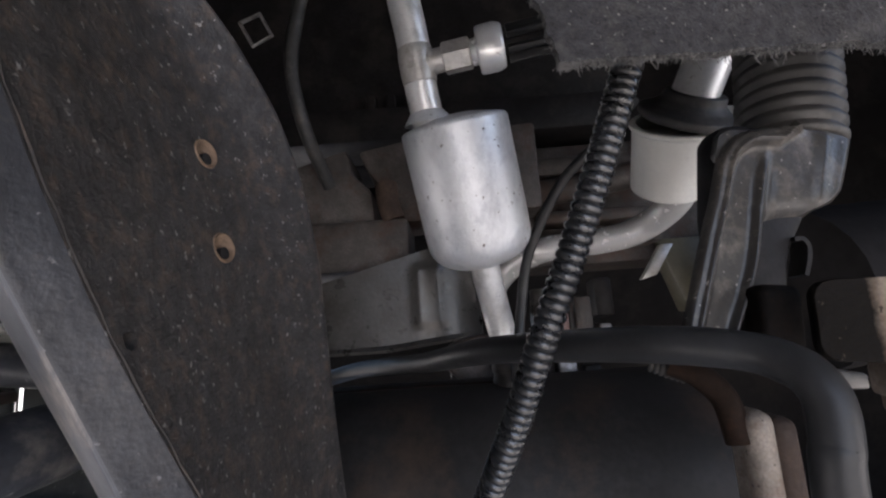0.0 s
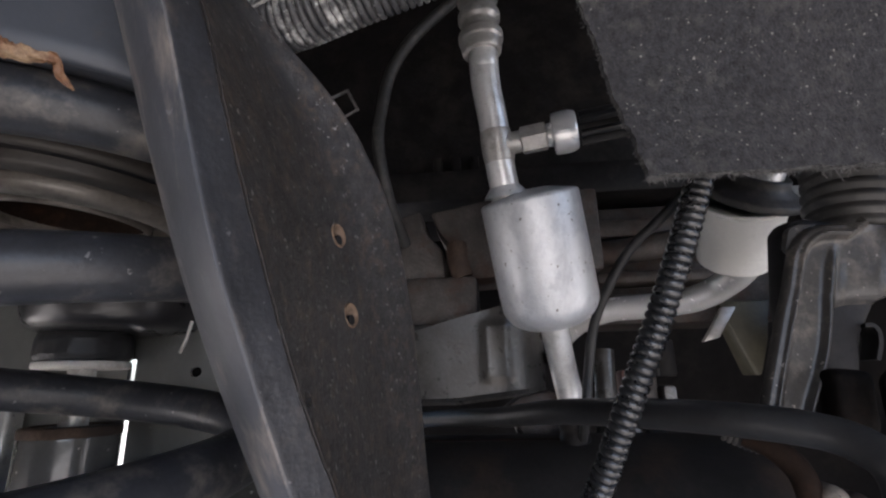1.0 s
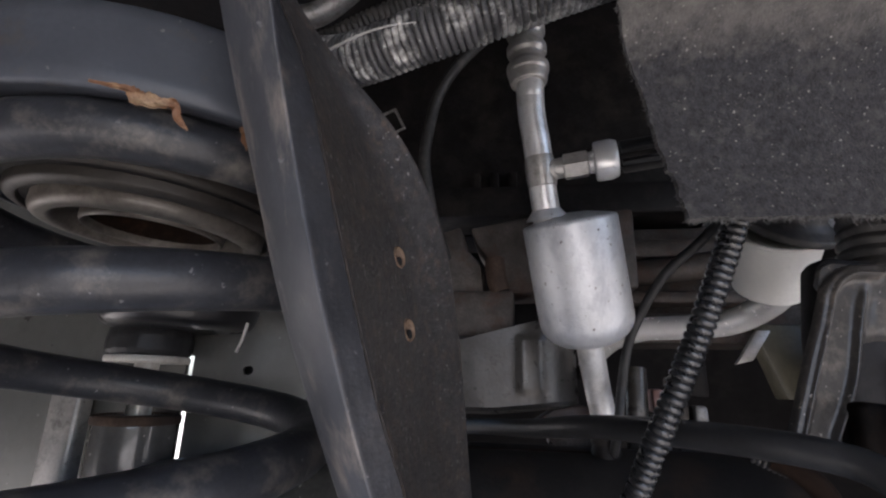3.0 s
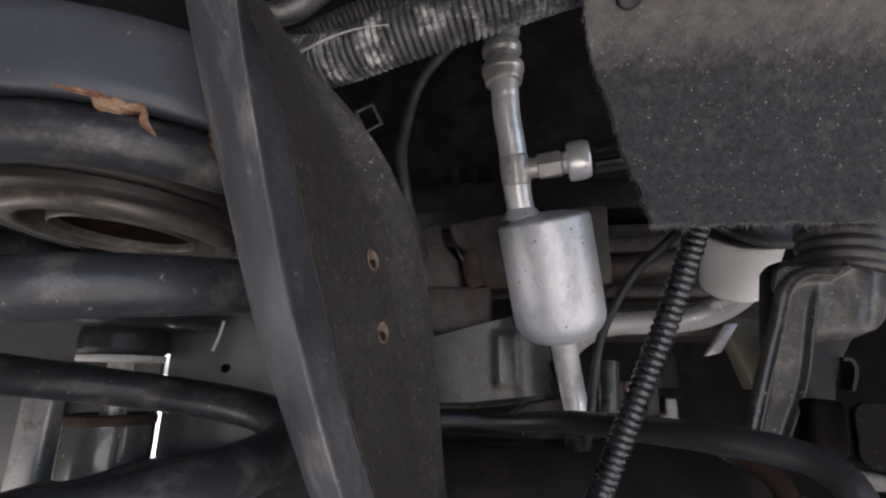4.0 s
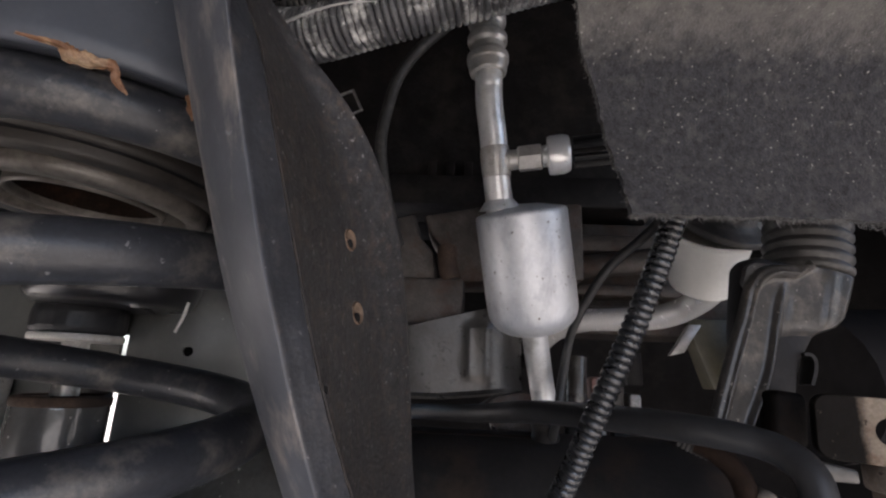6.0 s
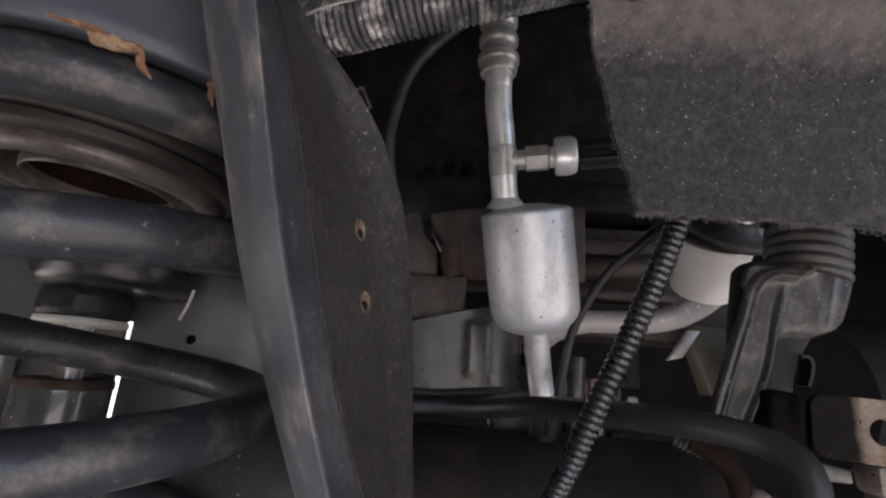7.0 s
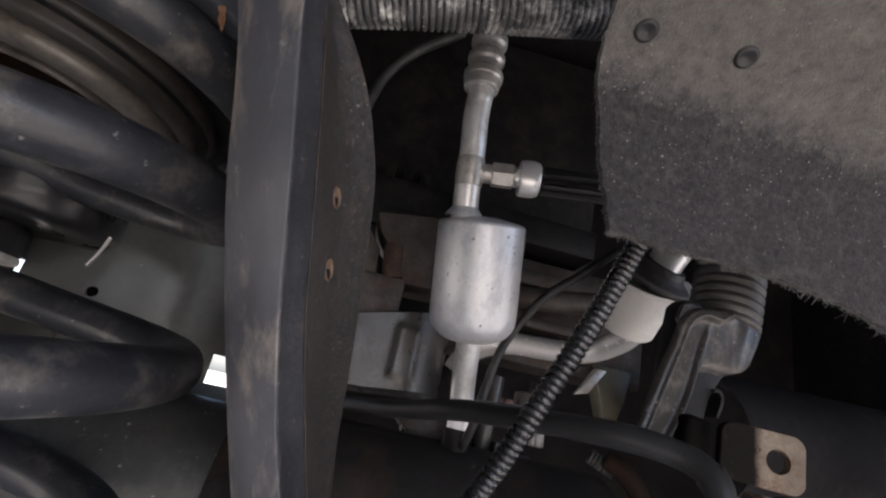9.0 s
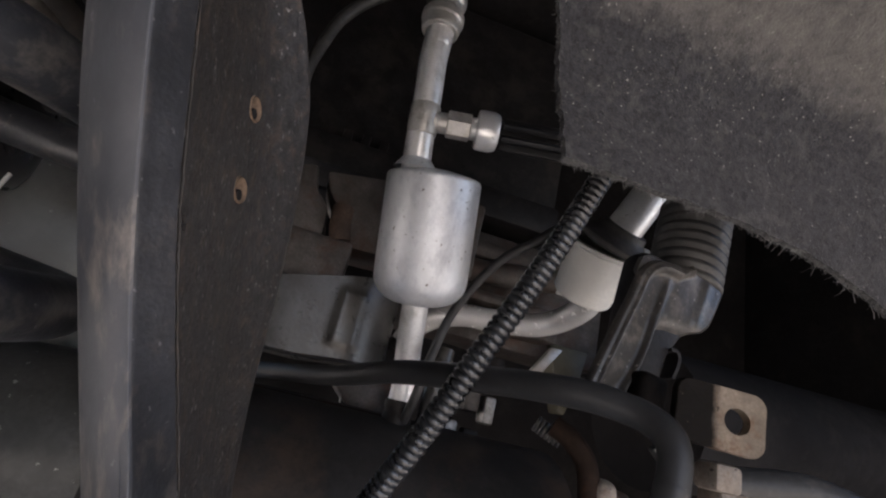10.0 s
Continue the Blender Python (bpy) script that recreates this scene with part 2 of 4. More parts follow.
def spline(pts, n=12):
    """A smooth line through the points."""
    P = [Vector(p) for p in pts]
    P = [P[0] * 2 - P[1]] + P + [P[-1] * 2 - P[-2]]
    out = []
    for i in range(1, len(P) - 2):
        for k in range(n):
            t = k / n
            a, b, c, d = P[i - 1:i + 3]
            out.append(0.5 * (2 * b + (c - a) * t + (2 * a - 5 * b + 4 * c - d) * t * t + (3 * b - a - 3 * c + d) * t ** 3))
    out.append(P[-2])
    return out


def resample(line, step):
    out, left = [line[0]], step
    for a, b in zip(line, line[1:]):
        d, ln = b - a, (b - a).length
        s = left
        while s <= ln:
            out.append(a + d * (s / ln))
            s += step
        left = s - ln
    return out


def tube(bm, line, radius, seg=16, cap=True, flat=1.0):
    """Sweeps a circle along the line; radius is a number or a function of (index, count)."""
    n = len(line)
    tang = [(line[min(i + 1, n - 1)] - line[max(i - 1, 0)]).normalized() for i in range(n)]
    up = Vector((0, 0, 1)) if abs(tang[0].z) < 0.9 else Vector((1, 0, 0))
    u = tang[0].cross(up).normalized()
    rings = []
    for i in range(n):
        u = (u - tang[i] * u.dot(tang[i])).normalized()
        v = tang[i].cross(u)
        r = radius(i, n) if callable(radius) else radius
        rings.append([bm.verts.new(line[i] + (u * math.cos(a) + v * math.sin(a) * flat) * r) for a in [2 * math.pi * k / seg for k in range(seg)]])
    for a, b in zip(rings, rings[1:]):
        for k in range(seg):
            bm.faces.new((a[k], a[(k + 1) % seg], b[(k + 1) % seg], b[k]))
    if cap:
        bm.faces.new(rings[0])
        bm.faces.new(rings[-1])
    return bm


def lathe(bm, profile, seg=40, m=None, closed=False):
    """Turns (radius, height) pairs about z, then places them by m."""
    m = m or Matrix()
    rings = []
    for r, h in profile:
        if r < 1e-6:
            rings.append([bm.verts.new(m @ Vector((0, 0, h)))])
        else:
            rings.append([bm.verts.new(m @ Vector((r * math.cos(2 * math.pi * k / seg), r * math.sin(2 * math.pi * k / seg), h))) for k in range(seg)])
    pairs = list(zip(rings, rings[1:])) + ([(rings[-1], rings[0])] if closed else [])
    for a, b in pairs:
        for k in range(seg):
            f = [a[k % len(a)], a[(k + 1) % len(a)], b[(k + 1) % len(b)], b[k % len(b)]]
            f = list(dict.fromkeys(f))
            if len(f) > 2:
                bm.faces.new(f)
    return bm


def axis(base, tip):
    """The matrix that puts z along base to tip."""
    d = Vector(tip) - Vector(base)
    return Matrix.Translation(base) @ d.to_track_quat("Z", "Y").to_matrix().to_4x4()


def rounded(profile, r=0.002, n=4):
    """Rounds the inner corners of a (radius, height) profile."""
    out = [profile[0]]
    for a, b, c in zip(profile, profile[1:], profile[2:]):
        a, b, c = Vector(a), Vector(b), Vector(c)
        d = min(r, (a - b).length * 0.45, (c - b).length * 0.45)
        p, q = b + (a - b).normalized() * d, b + (c - b).normalized() * d
        out += [tuple(p * (1 - t) ** 2 + b * (2 * t * (1 - t)) + q * t * t) for t in [k / n for k in range(n + 1)]]
    return out + [profile[-1]]


def box(bm, lo, hi, bevel=0.002, m=None, seg=2):
    x0, y0, z0 = lo
    x1, y1, z1 = hi
    t = Matrix.Translation(((x0 + x1) / 2, (y0 + y1) / 2, (z0 + z1) / 2)) @ Matrix.Diagonal((x1 - x0, y1 - y0, z1 - z0, 1))
    got = bmesh.ops.create_cube(bm, size=1.0, matrix=(m or Matrix()) @ t)["verts"]
    if bevel:
        edges = list({e for v in got for e in v.link_edges})
        bmesh.ops.bevel(bm, geom=edges, offset=bevel, segments=seg, affect="EDGES", profile=0.5)
    return bm


def prism(bm, outline, depth, m=None, bevel=0.0):
    """An outline of (x, z) pairs, given depth along y."""
    m = m or Matrix()
    a = [bm.verts.new(m @ Vector((x, 0, z))) for x, z in outline]
    f = bm.faces.new(a)
    ext = bmesh.ops.extrude_face_region(bm, geom=[f])["geom"]
    vs = [g for g in ext if isinstance(g, bmesh.types.BMVert)]
    off = m.to_3x3() @ Vector((0, depth, 0))
    for v in vs:
        v.co += off
    if bevel:
        es = list({e for v in a + vs for e in v.link_edges})
        bmesh.ops.bevel(bm, geom=es, offset=bevel, segments=2, affect="EDGES", profile=0.5)
    return bm


def grid(bm, f, nu, nv):
    """A sheet of f(u, v), u and v from 0 to 1."""
    vs = [[bm.verts.new(f(i / nu, j / nv)) for i in range(nu + 1)] for j in range(nv + 1)]
    for a, b in zip(vs, vs[1:]):
        for i in range(nu):
            bm.faces.new((a[i], a[i + 1], b[i + 1], b[i]))
    return bm


def table(rows, soft=0.0):
    """A function through rows of (key, values...); soft rounds its corners over that reach."""
    rows = sorted(rows)
    keys = [r[0] for r in rows]
    cols = [[r[j] for r in rows] for j in range(1, len(rows[0]))]
    w = [(d * soft, 1.0 - 0.22 * d * d) for d in (-2, -1.5, -1, -0.5, 0, 0.5, 1, 1.5, 2)] if soft else [(0, 1)]
    tot = sum(q for _, q in w)
    return lambda k: [float(sum(q * np.interp(k + d, keys, c) for d, q in w) / tot) for c in cols]


def sheet(bm, f, xs, zs, open_at=None):
    """A sheet over two lists of stations; cells whose middle open_at picks are left out."""
    vs = [[bm.verts.new(f(x, z)) for x in xs] for z in zs]
    for j in range(len(zs) - 1):
        for i in range(len(xs) - 1):
            if open_at and open_at((xs[i] + xs[i + 1]) / 2, (zs[j] + zs[j + 1]) / 2):
                continue
            bm.faces.new((vs[j][i], vs[j][i + 1], vs[j + 1][i + 1], vs[j + 1][i]))
    bmesh.ops.delete(bm, geom=[v for v in bm.verts if not v.link_faces], context="VERTS")
    return bm


def punch(bm, a, b, ca, cb, r):
    """Opens a round hole of radius r in a sheet; a and b are the axes that it is round in."""
    gone = [f for f in bm.faces if math.hypot(f.calc_center_median()[a] - ca, f.calc_center_median()[b] - cb) < r]
    rim = {v for f in gone for v in f.verts}
    bmesh.ops.delete(bm, geom=gone, context="FACES")
    for v in rim:
        if v.is_valid:
            d = Vector((v.co[a] - ca, v.co[b] - cb))
            d = d.normalized() * r
            v.co[a], v.co[b] = ca + d.x, cb + d.y
    return bm


def thicken(bm, t, away=(0, 1, 0)):
    """Gives a sheet a back side t behind it, on the side that away points to, and closes the rim."""
    bm.normal_update()
    front = bm.faces[:]
    rim = [e for e in bm.edges if len(e.link_faces) == 1]
    flip = -1 if sum((f.normal * f.calc_area()).dot(Vector(away)) for f in front) < 0 else 1
    back = {v: bm.verts.new(v.co + v.normal * (t * flip)) for v in bm.verts[:]}
    for e in rim:
        a, b = e.verts
        bm.faces.new((a, b, back[b], back[a]))
    for f in front:
        bm.faces.new([back[v] for v in reversed(f.verts)])
    return bm


def stations(*stops, n=8):
    """Numbers through the stops, n steps between each two."""
    out = []
    for p, q in zip(stops, stops[1:]):
        out += [p + (q - p) * k / n for k in range(n)]
    return out + [stops[-1]]


# ---- structure: ground, dark engine bay walls, unseen panels that limit the light ----
bm = bmesh.new()
grid(bm, lambda u, v: Vector(((u - 0.5) * 4000, (v - 0.5) * 4000, 0)), 40, 40)
tagged(finish("ground", bm, GROUND), "pale dry concrete ground under the car", "ground", kind="structure")
# ceiling, outer walls and far-left wall are unseen, added to shape incoming light
for nm, lo, hi, lab in (
        ("ceiling", (-0.9, -0.52, 0.98), (0.9, 1.3, 1.0), "unseen black panel overhead, added to block sky and sun"),
        ("wall_outer_top", (-0.02, -0.52, 0.80), (0.68, -0.50, 0.98), "unseen black panel above the opening, added to limit light"),
        ("wall_outer_sill", (-0.9, -0.52, 0.12), (0.9, -0.50, 0.22), "unseen black panel below the opening, added to limit light"),
        ("wall_outer_left", (-0.9, -0.52, 0.22), (-0.02, -0.50, 0.98), "unseen black panel beside the opening, added to limit light"),
        ("wall_outer_right", (0.68, -0.52, 0.22), (0.9, -0.50, 0.98), "unseen black panel beside the opening, added to limit light"),
        ("wall_back", (-0.15, 0.62, 0.30), (0.9, 0.64, 0.98), "black bulkhead behind the engine"),
        ("wall_far_left", (-0.92, -0.52, 0.36), (-0.90, 0.62, 0.98), "unseen black panel past the spring, added to limit light"),
        ("wall_right", (0.62, 0.16, 0.25), (0.64, 0.64, 0.98), "black inner wing beside the engine bay"),
        ("wall_left", (-0.9, 0.60, 0.62), (-0.15, 0.62, 0.98), "black inner wing behind the spring tower"),
        ("floor", (-0.05, 0.30, 0.28), (0.64, 0.64, 0.30), "black splash tray below the engine")):
    bm = bmesh.new()
    box(bm, lo, hi, 0.004)
    tagged(finish(nm, bm, BODY), lab, "car body", kind="structure")

# tower panel with its openings
tower = thing("tower_panel", "satin grey steel panel of the spring tower", "panel", (-0.2, 0.34, 0.5), kind="structure")


def tower_shape(x, z):
    end = -0.055 - 0.9 * min(max(0.0, z - 0.575), 0.09)
    x = x if z < 0.56 else -0.62 + (x + 0.62) * (end + 0.62) / 0.565
    y = 0.335 + 0.03 * math.exp(-((x + 0.09) / 0.035) ** 2) - 0.012 * math.exp(-((x + 0.20) / 0.035) ** 2) + 0.02 * max(0.0, -0.30 - x)
    return Vector((x, y, z))


def tower_open(x, z):
    return (-0.2385 < x < -0.2315 and z < 0.556) or (-0.30 < x < -0.2315 and 0.5515 < z < 0.556) or (-0.108 < x < -0.080 and 0.506 < z < 0.526)


bm = bmesh.new()
sheet(bm, tower_shape, stations(-0.62, -0.30, -0.2385, -0.2315, -0.20, -0.16, -0.108, -0.080, -0.055, n=12), stations(0.30, 0.506, 0.526, 0.5515, 0.556, 0.80, n=10), tower_open)
punch(bm, 0, 2, -0.184, 0.546, 0.0036)
thicken(bm, 0.003)
keep(part("panel", bm, TOWER, None), tower)
bm = bmesh.new()
box(bm, (-0.215, 0.345, 0.52), (-0.155, 0.36, 0.60), 0.003)
keep(part("stiffener", bm, BODY, None), tower)

# ---- coil spring and its seat ----
SX, SY, SZ, SR, SP = -0.160, 0.185, 0.5778, 0.084, 0.0678


def coil_point(u):
    th = -2 * math.pi * u
    z = SZ - SP * u
    if u < -0.25:
        z = min(SZ + 0.25 * SP + (-0.25 - u) * 0.0434, 0.6190)
    return Vector((SX + SR * math.cos(th), SY + SR * math.sin(th) + 0.1 * (z - 0.56), z))


spring = thing("coil_spring", "thick black-painted steel coil spring, dusty and chipped", "spring", (SX, SY, 0.40))
bm = bmesh.new()
tube(bm, [coil_point(-1.25 + 4.0 * i / 320) for i in range(321)], 0.0104, 24)
keep(part("coil", bm, COIL, None), spring)

seat = thing("upper_spring_seat", "blue-grey steel spring cup with a dusty grooved rubber ring under it", "spring seat", (SX, SY, 0.64))
bm = bmesh.new()
lathe(bm, rounded([(0.050, 0.664), (0.090, 0.662), (0.0985, 0.657), (0.1000, 0.652), (0.1000, 0.629), (0.0985, 0.6248), (0.0955, 0.6248), (0.0940, 0.6285), (0.050, 0.6285)], 0.002), 72, Matrix.Translation((SX + 0.006, SY + 0.005, 0)))
keep(part("cup", bm, CUP, None), seat)
RING = Matrix.Translation((SX - 0.004, SY + 0.003, 0.604)) @ pose(0, 0, 0, 0, 4)
bm = bmesh.new()
lathe(bm, rounded([(0.0665, 0.026), (0.0665, 0.0130), (0.0658, 0.0112), (0.0640, 0.0105), (0.0628, 0.025), (0.0605, 0.025), (0.0595, 0.0068), (0.0575, 0.0055), (0.0540, 0.0050), (0.0528, 0.024), (0.0505, 0.026)], 0.0010, 3), 80, RING)
ring = keep(part("grooved_ring", bm, SEAT, None, "dusty brown grooved ring"), seat)
# black rings added in the grooves to stand in for their shade
for r_in, r_out, h in ((0.0667, 0.0745, 0.0165), (0.0598, 0.0634, 0.0110), (0.0505, 0.0534, 0.0075)):
    bm = bmesh.new()
    lathe(bm, [(r_out, h + 0.004), (r_out, h), (r_in, h), (r_in, h + 0.004)], 72, RING)
    keep(part("groove_shade", bm, DARK, None, "black ring added as shade in a groove"), ring)
bm = bmesh.new()
lathe(bm, rounded([(0.0502, 0.026), (0.0500, 0.0030), (0.0488, 0.0008), (0.0465, 0.0), (0.0425, 0.0), (0.0412, 0.0012), (0.0405, 0.011), (0.0400, 0.013)], 0.0010, 3), 80, RING)
inner = keep(part("inner_ring", bm, LIP, None, "worn taupe inner ring"), seat)
# recess in near-black, its shade put into the colour
bm = bmesh.new()
lathe(bm, rounded([(0.0404, 0.012), (0.036, 0.0125), (0.0318, 0.012)], 0.001), 80, RING)
keep(part("recess", bm, DARK, None, "recessed ring coloured black for its shade"), inner)
bm = bmesh.new()
lathe(bm, rounded([(0.0318, 0.013), (0.0314, 0.0025), (0.0304, 0.0010), (0.0292, 0.0022), (0.0290, 0.006)], 0.0010, 4), 80, RING)
keep(part("hole_lip", bm, LIP, None, "pale worn lip round the hole"), inner)
bm = bmesh.new()
lathe(bm, rounded([(0.0290, 0.0055), (0.0288, 0.030), (0.026, 0.034), (0, 0.0345)], 0.002), 56, RING)
keep(part("inner_bush", bm, RUST_BLACK, None, "dark rusty bush"), seat)


def dry_leaf(rows, seed):
    """A crumpled strip along rows of (x, y, z, half width)."""
    rnd = random.Random(seed)
    mid = spline([r[:3] for r in rows], 6)
    wid = [float(np.interp(i / (len(mid) - 1), [k / (len(rows) - 1) for k in range(len(rows))], [r[3] for r in rows])) for i in range(len(mid))]
    ray_ = [(rnd.uniform(0.8, 1.25), rnd.uniform(0.8, 1.25), rnd.uniform(-0.4, 0.4)) for _ in mid]
    bm = bmesh.new()
    vs = []
    for i, p in enumerate(mid):
        t = (mid[min(i + 1, len(mid) - 1)] - mid[max(i - 1, 0)]).normalized()
        side = t.cross(Vector((0, 1, 0))).normalized()
        row = []
        for k in range(-3, 4):
            q = k / 3 * wid[i] * (ray_[i][0] if k < 0 else ray_[i][1])
            curl = wid[i] * (0.75 * (abs(k) / 3) ** 1.6 + 0.25 * math.sin(k * 1.9 + i * 0.8 + seed) + 0.2 * ray_[i][2])
            row.append(bm.verts.new(p + side * q * 0.85 - Vector((0, 1, 0)) * curl))
        vs.append(row)
    for r0, r1 in zip(vs, vs[1:]):
        for k in range(6):
            bm.faces.new((r0[k], r0[k + 1], r1[k + 1], r1[k]))
    thicken(bm, 0.00025)
    return tagged(finish("dry_leaf", bm, LEAF, sharp=70), "curled dry brown leaf caught above the spring coil", "leaf", "leaves on the spring")


dry_leaf([(-0.1130, 0.0920, 0.6220, 0.0004), (-0.1050, 0.0930, 0.6200, 0.0008), (-0.1000, 0.0940, 0.6190, 0.0012), (-0.0980, 0.0960, 0.6170, 0.0026), (-0.0940, 0.0990, 0.6170, 0.0024), (-0.0910, 0.1020, 0.6180, 0.0020), (-0.0910, 0.1040, 0.6150, 0.0013), (-0.0890, 0.1060, 0.6120, 0.0004)], 3)
dry_leaf([(-0.0765, 0.1135, 0.6165, 0.0004), (-0.0745, 0.1130, 0.6150, 0.0010), (-0.0735, 0.1130, 0.6115, 0.0009), (-0.0725, 0.1130, 0.6078, 0.0003)], 4)

# ---- upright bracket between spring and engine ----
C_LINE = table([(0.40, 0.012, 0.172), (0.44, 0.0004, 0.1531), (0.47, -0.0075, 0.139), (0.50, -0.0167, 0.1261), (0.53, -0.0246, 0.1106), (0.56, -0.0299, 0.0971), (0.59, -0.0359, 0.0881), (0.62, -0.0435, 0.0865), (0.65, -0.0575, 0.0818), (0.76, -0.095, 0.070)], 0.008)
M_LINE = table([(0.40, 0.004, 0.135), (0.44, -0.004, 0.126), (0.48, -0.0140, 0.1177), (0.50, -0.023, 0.1176), (0.53, -0.0301, 0.1043), (0.56, -0.0343, 0.0875), (0.59, -0.0414, 0.0838), (0.62, -0.0466, 0.0765), (0.635, -0.0462, 0.0695), (0.65, -0.0495, 0.067), (0.76, -0.075, 0.055)], 0.008)
L_LINE = table([(0.40, -0.010, 0.168), (0.44, -0.0192, 0.1534), (0.47, -0.0275, 0.1428), (0.50, -0.0378, 0.1338), (0.53, -0.0461, 0.1208), (0.56, -0.0538, 0.1093), (0.59, -0.0579, 0.0965), (0.62, -0.0682, 0.0955), (0.635, -0.0680, 0.0855), (0.65, -0.070, 0.080), (0.76, -0.090, 0.065)], 0.008)
F_LINE = table([(0.40, 0.018, 0.201), (0.44, 0.0055, 0.2007), (0.47, -0.0045, 0.1997), (0.50, -0.009, 0.204), (0.53, -0.0117, 0.2049), (0.56, -0.0151, 0.2088), (0.59, -0.019, 0.2015), (0.61, -0.0222, 0.1839), (0.63, -0.0306, 0.162), (0.64, -0.0391, 0.1438), (0.65, -0.0515, 0.1287), (0.66, -0.0600, 0.110), (0.668, -0.0640, 0.086)], 0.004)
upright = thing("suspension_bracket", "upright black steel bracket with a grey rolled edge and rusty holes", "bracket", (-0.03, 0.13, 0.41))


def bar_at(u, v):
    z = 0.41 + 0.345 * v
    (cx, cy), (mx, my), (lx, ly) = C_LINE(z), M_LINE(z), L_LINE(z)
    dx, dy, ex, ey = mx - lx, my - ly, cx - mx, cy + 0.0017 - my
    pts = spline([(lx + 0.011, ly + 0.022, z), (lx + 0.003, ly + 0.008, z), (lx, ly, z), (lx + 0.30 * dx - 0.0010, ly + 0.30 * dy - 0.0014, z), (lx + 0.70 * dx - 0.0009, ly + 0.70 * dy - 0.0014, z),
                  (lx + 0.95 * dx, ly + 0.95 * dy - 0.0004, z), (mx + 0.07 * ex, my + 0.07 * ey, z), (mx + 0.35 * ex, my + 0.35 * ey, z), (mx + 0.70 * ex, my + 0.70 * ey, z), (mx + ex, my + ey, z)], 8)
    return pts[round(u * (len(pts) - 1))]


# columns of the fold: painted face, then the scuffed side in a darker base colour
BAR_COLS, BAR_ROWS, BAR_TURN = 72, 90, 48
bm = bmesh.new()
grid(bm, bar_at, BAR_COLS, BAR_ROWS)
thicken(bm, 0.002)
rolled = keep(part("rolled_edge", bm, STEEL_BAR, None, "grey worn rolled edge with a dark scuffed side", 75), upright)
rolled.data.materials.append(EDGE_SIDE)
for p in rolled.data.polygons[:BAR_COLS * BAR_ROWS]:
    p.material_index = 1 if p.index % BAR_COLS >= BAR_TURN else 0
bm = bmesh.new()
seam = [Vector((C_LINE(z)[0] + 0.0004, C_LINE(z)[1] + 0.0024, z)) for z in [0.41 + 0.235 * k / 90 for k in range(91)]]
tube(bm, [p + Vector((0.0001 * math.sin(i * 2.1), 0.0002 * math.sin(i * 1.3), 0)) for i, p in enumerate(seam)], lambda i, n: 0.00022 + 0.00010 * math.sin(i * 0.9), 6)
keep(part("weld_seam", bm, WELD, None, "thin rusty weld seam"), upright)


def plate_at(u, v):
    z = 0.41 + 0.257 * v
    (cx, cy), (fx, fy) = C_LINE(z), F_LINE(z)
    pts = [(cx, cy + 0.002), (cx + 0.03 * (fx - cx), cy + 0.35 * (fy - cy)), (cx + 0.22 * (fx - cx), cy + 0.70 * (fy - cy)), (cx + 0.78 * (fx - cx), cy + 0.92 * (fy - cy)), (fx, fy), (fx - 0.0015, fy + 0.004)]
    fold = spline([(px, py, z) for px, py in pts], 18)
    return fold[round(u * (len(fold) - 1))]


bm = bmesh.new()
grid(bm, plate_at, 90, 170)
HOLES = ((0.5840, 0.1565, 0.0040), (0.5570, 0.1580, 0.0040), (0.532, 0.117, 0.0019))
for hz, hy, hr in HOLES:
    punch(bm, 1, 2, hy, hz, hr)
thicken(bm, 0.003)
keep(part("plate", bm, PLATE, None, "grimy black plate with two rusty holes"), upright)
for hz, hy, hr in HOLES[:2]:
    fr = (hy - C_LINE(hz)[1]) / (F_LINE(hz)[1] - C_LINE(hz)[1])
    cx = C_LINE(hz)[0] + float(np.interp(fr, [0.35, 0.70], [0.03, 0.22])) * (F_LINE(hz)[0] - C_LINE(hz)[0])
    BORE = pose(cx + 0.0004, hy, hz, 0, 83, -15)
    bm = bmesh.new()
    lathe(bm, rounded([(0.0043, -0.0004), (0.0040, 0.0002), (0.0036, 0.0), (0.0030, -0.0008), (0.0015, -0.0018), (0, -0.0020)], 0.0002), 28, BORE)
    rim = keep(part("hole_rim", bm, RUST_HOLE, None, "ochre rust round a hole"), upright)
    # black plug, off centre, stands in for the shade inside the hole
    bm = bmesh.new()
    lathe(bm, [(0, -0.0034), (0.0017, -0.0034), (0.0017, -0.0002), (0, -0.0002)], 24, BORE @ Matrix.Translation((0.0015, 0.0002, 0)))
    keep(part("hole_shade", bm, BODY, None, "black plug standing in for a hole's dark depth"), rim)


# ---- refrigerant line with its canister ----
line = thing("refrigerant_line", "silver aluminium pipe with a round canister and a service port", "pipe", (0.046, 0.262, 0.56))
TOP, BOT = Vector((0.0408, 0.246, 0.629)), Vector((0.0520, 0.269, 0.563))
bm = bmesh.new()
CAN = (TOP - BOT).length
bowl = [(0.0085 + 0.0172 * math.sin(a), 0.0145 * (1 - math.cos(a))) for a in [math.pi / 2 * k / 9 for k in range(10)]]
lathe(bm, [(0, 0.0)] + bowl + rounded([(0.0259, 0.022), (0.0259, CAN - 0.0022), (0.0252, CAN - 0.0008), (0.0232, CAN), (0.010, CAN + 0.0030), (0, CAN + 0.0036)], 0.0012, 5), 64, axis(BOT, TOP))
keep(part("canister", bm, ALU, None, "silver canister with pitted specks"), line)
bm = bmesh.new()
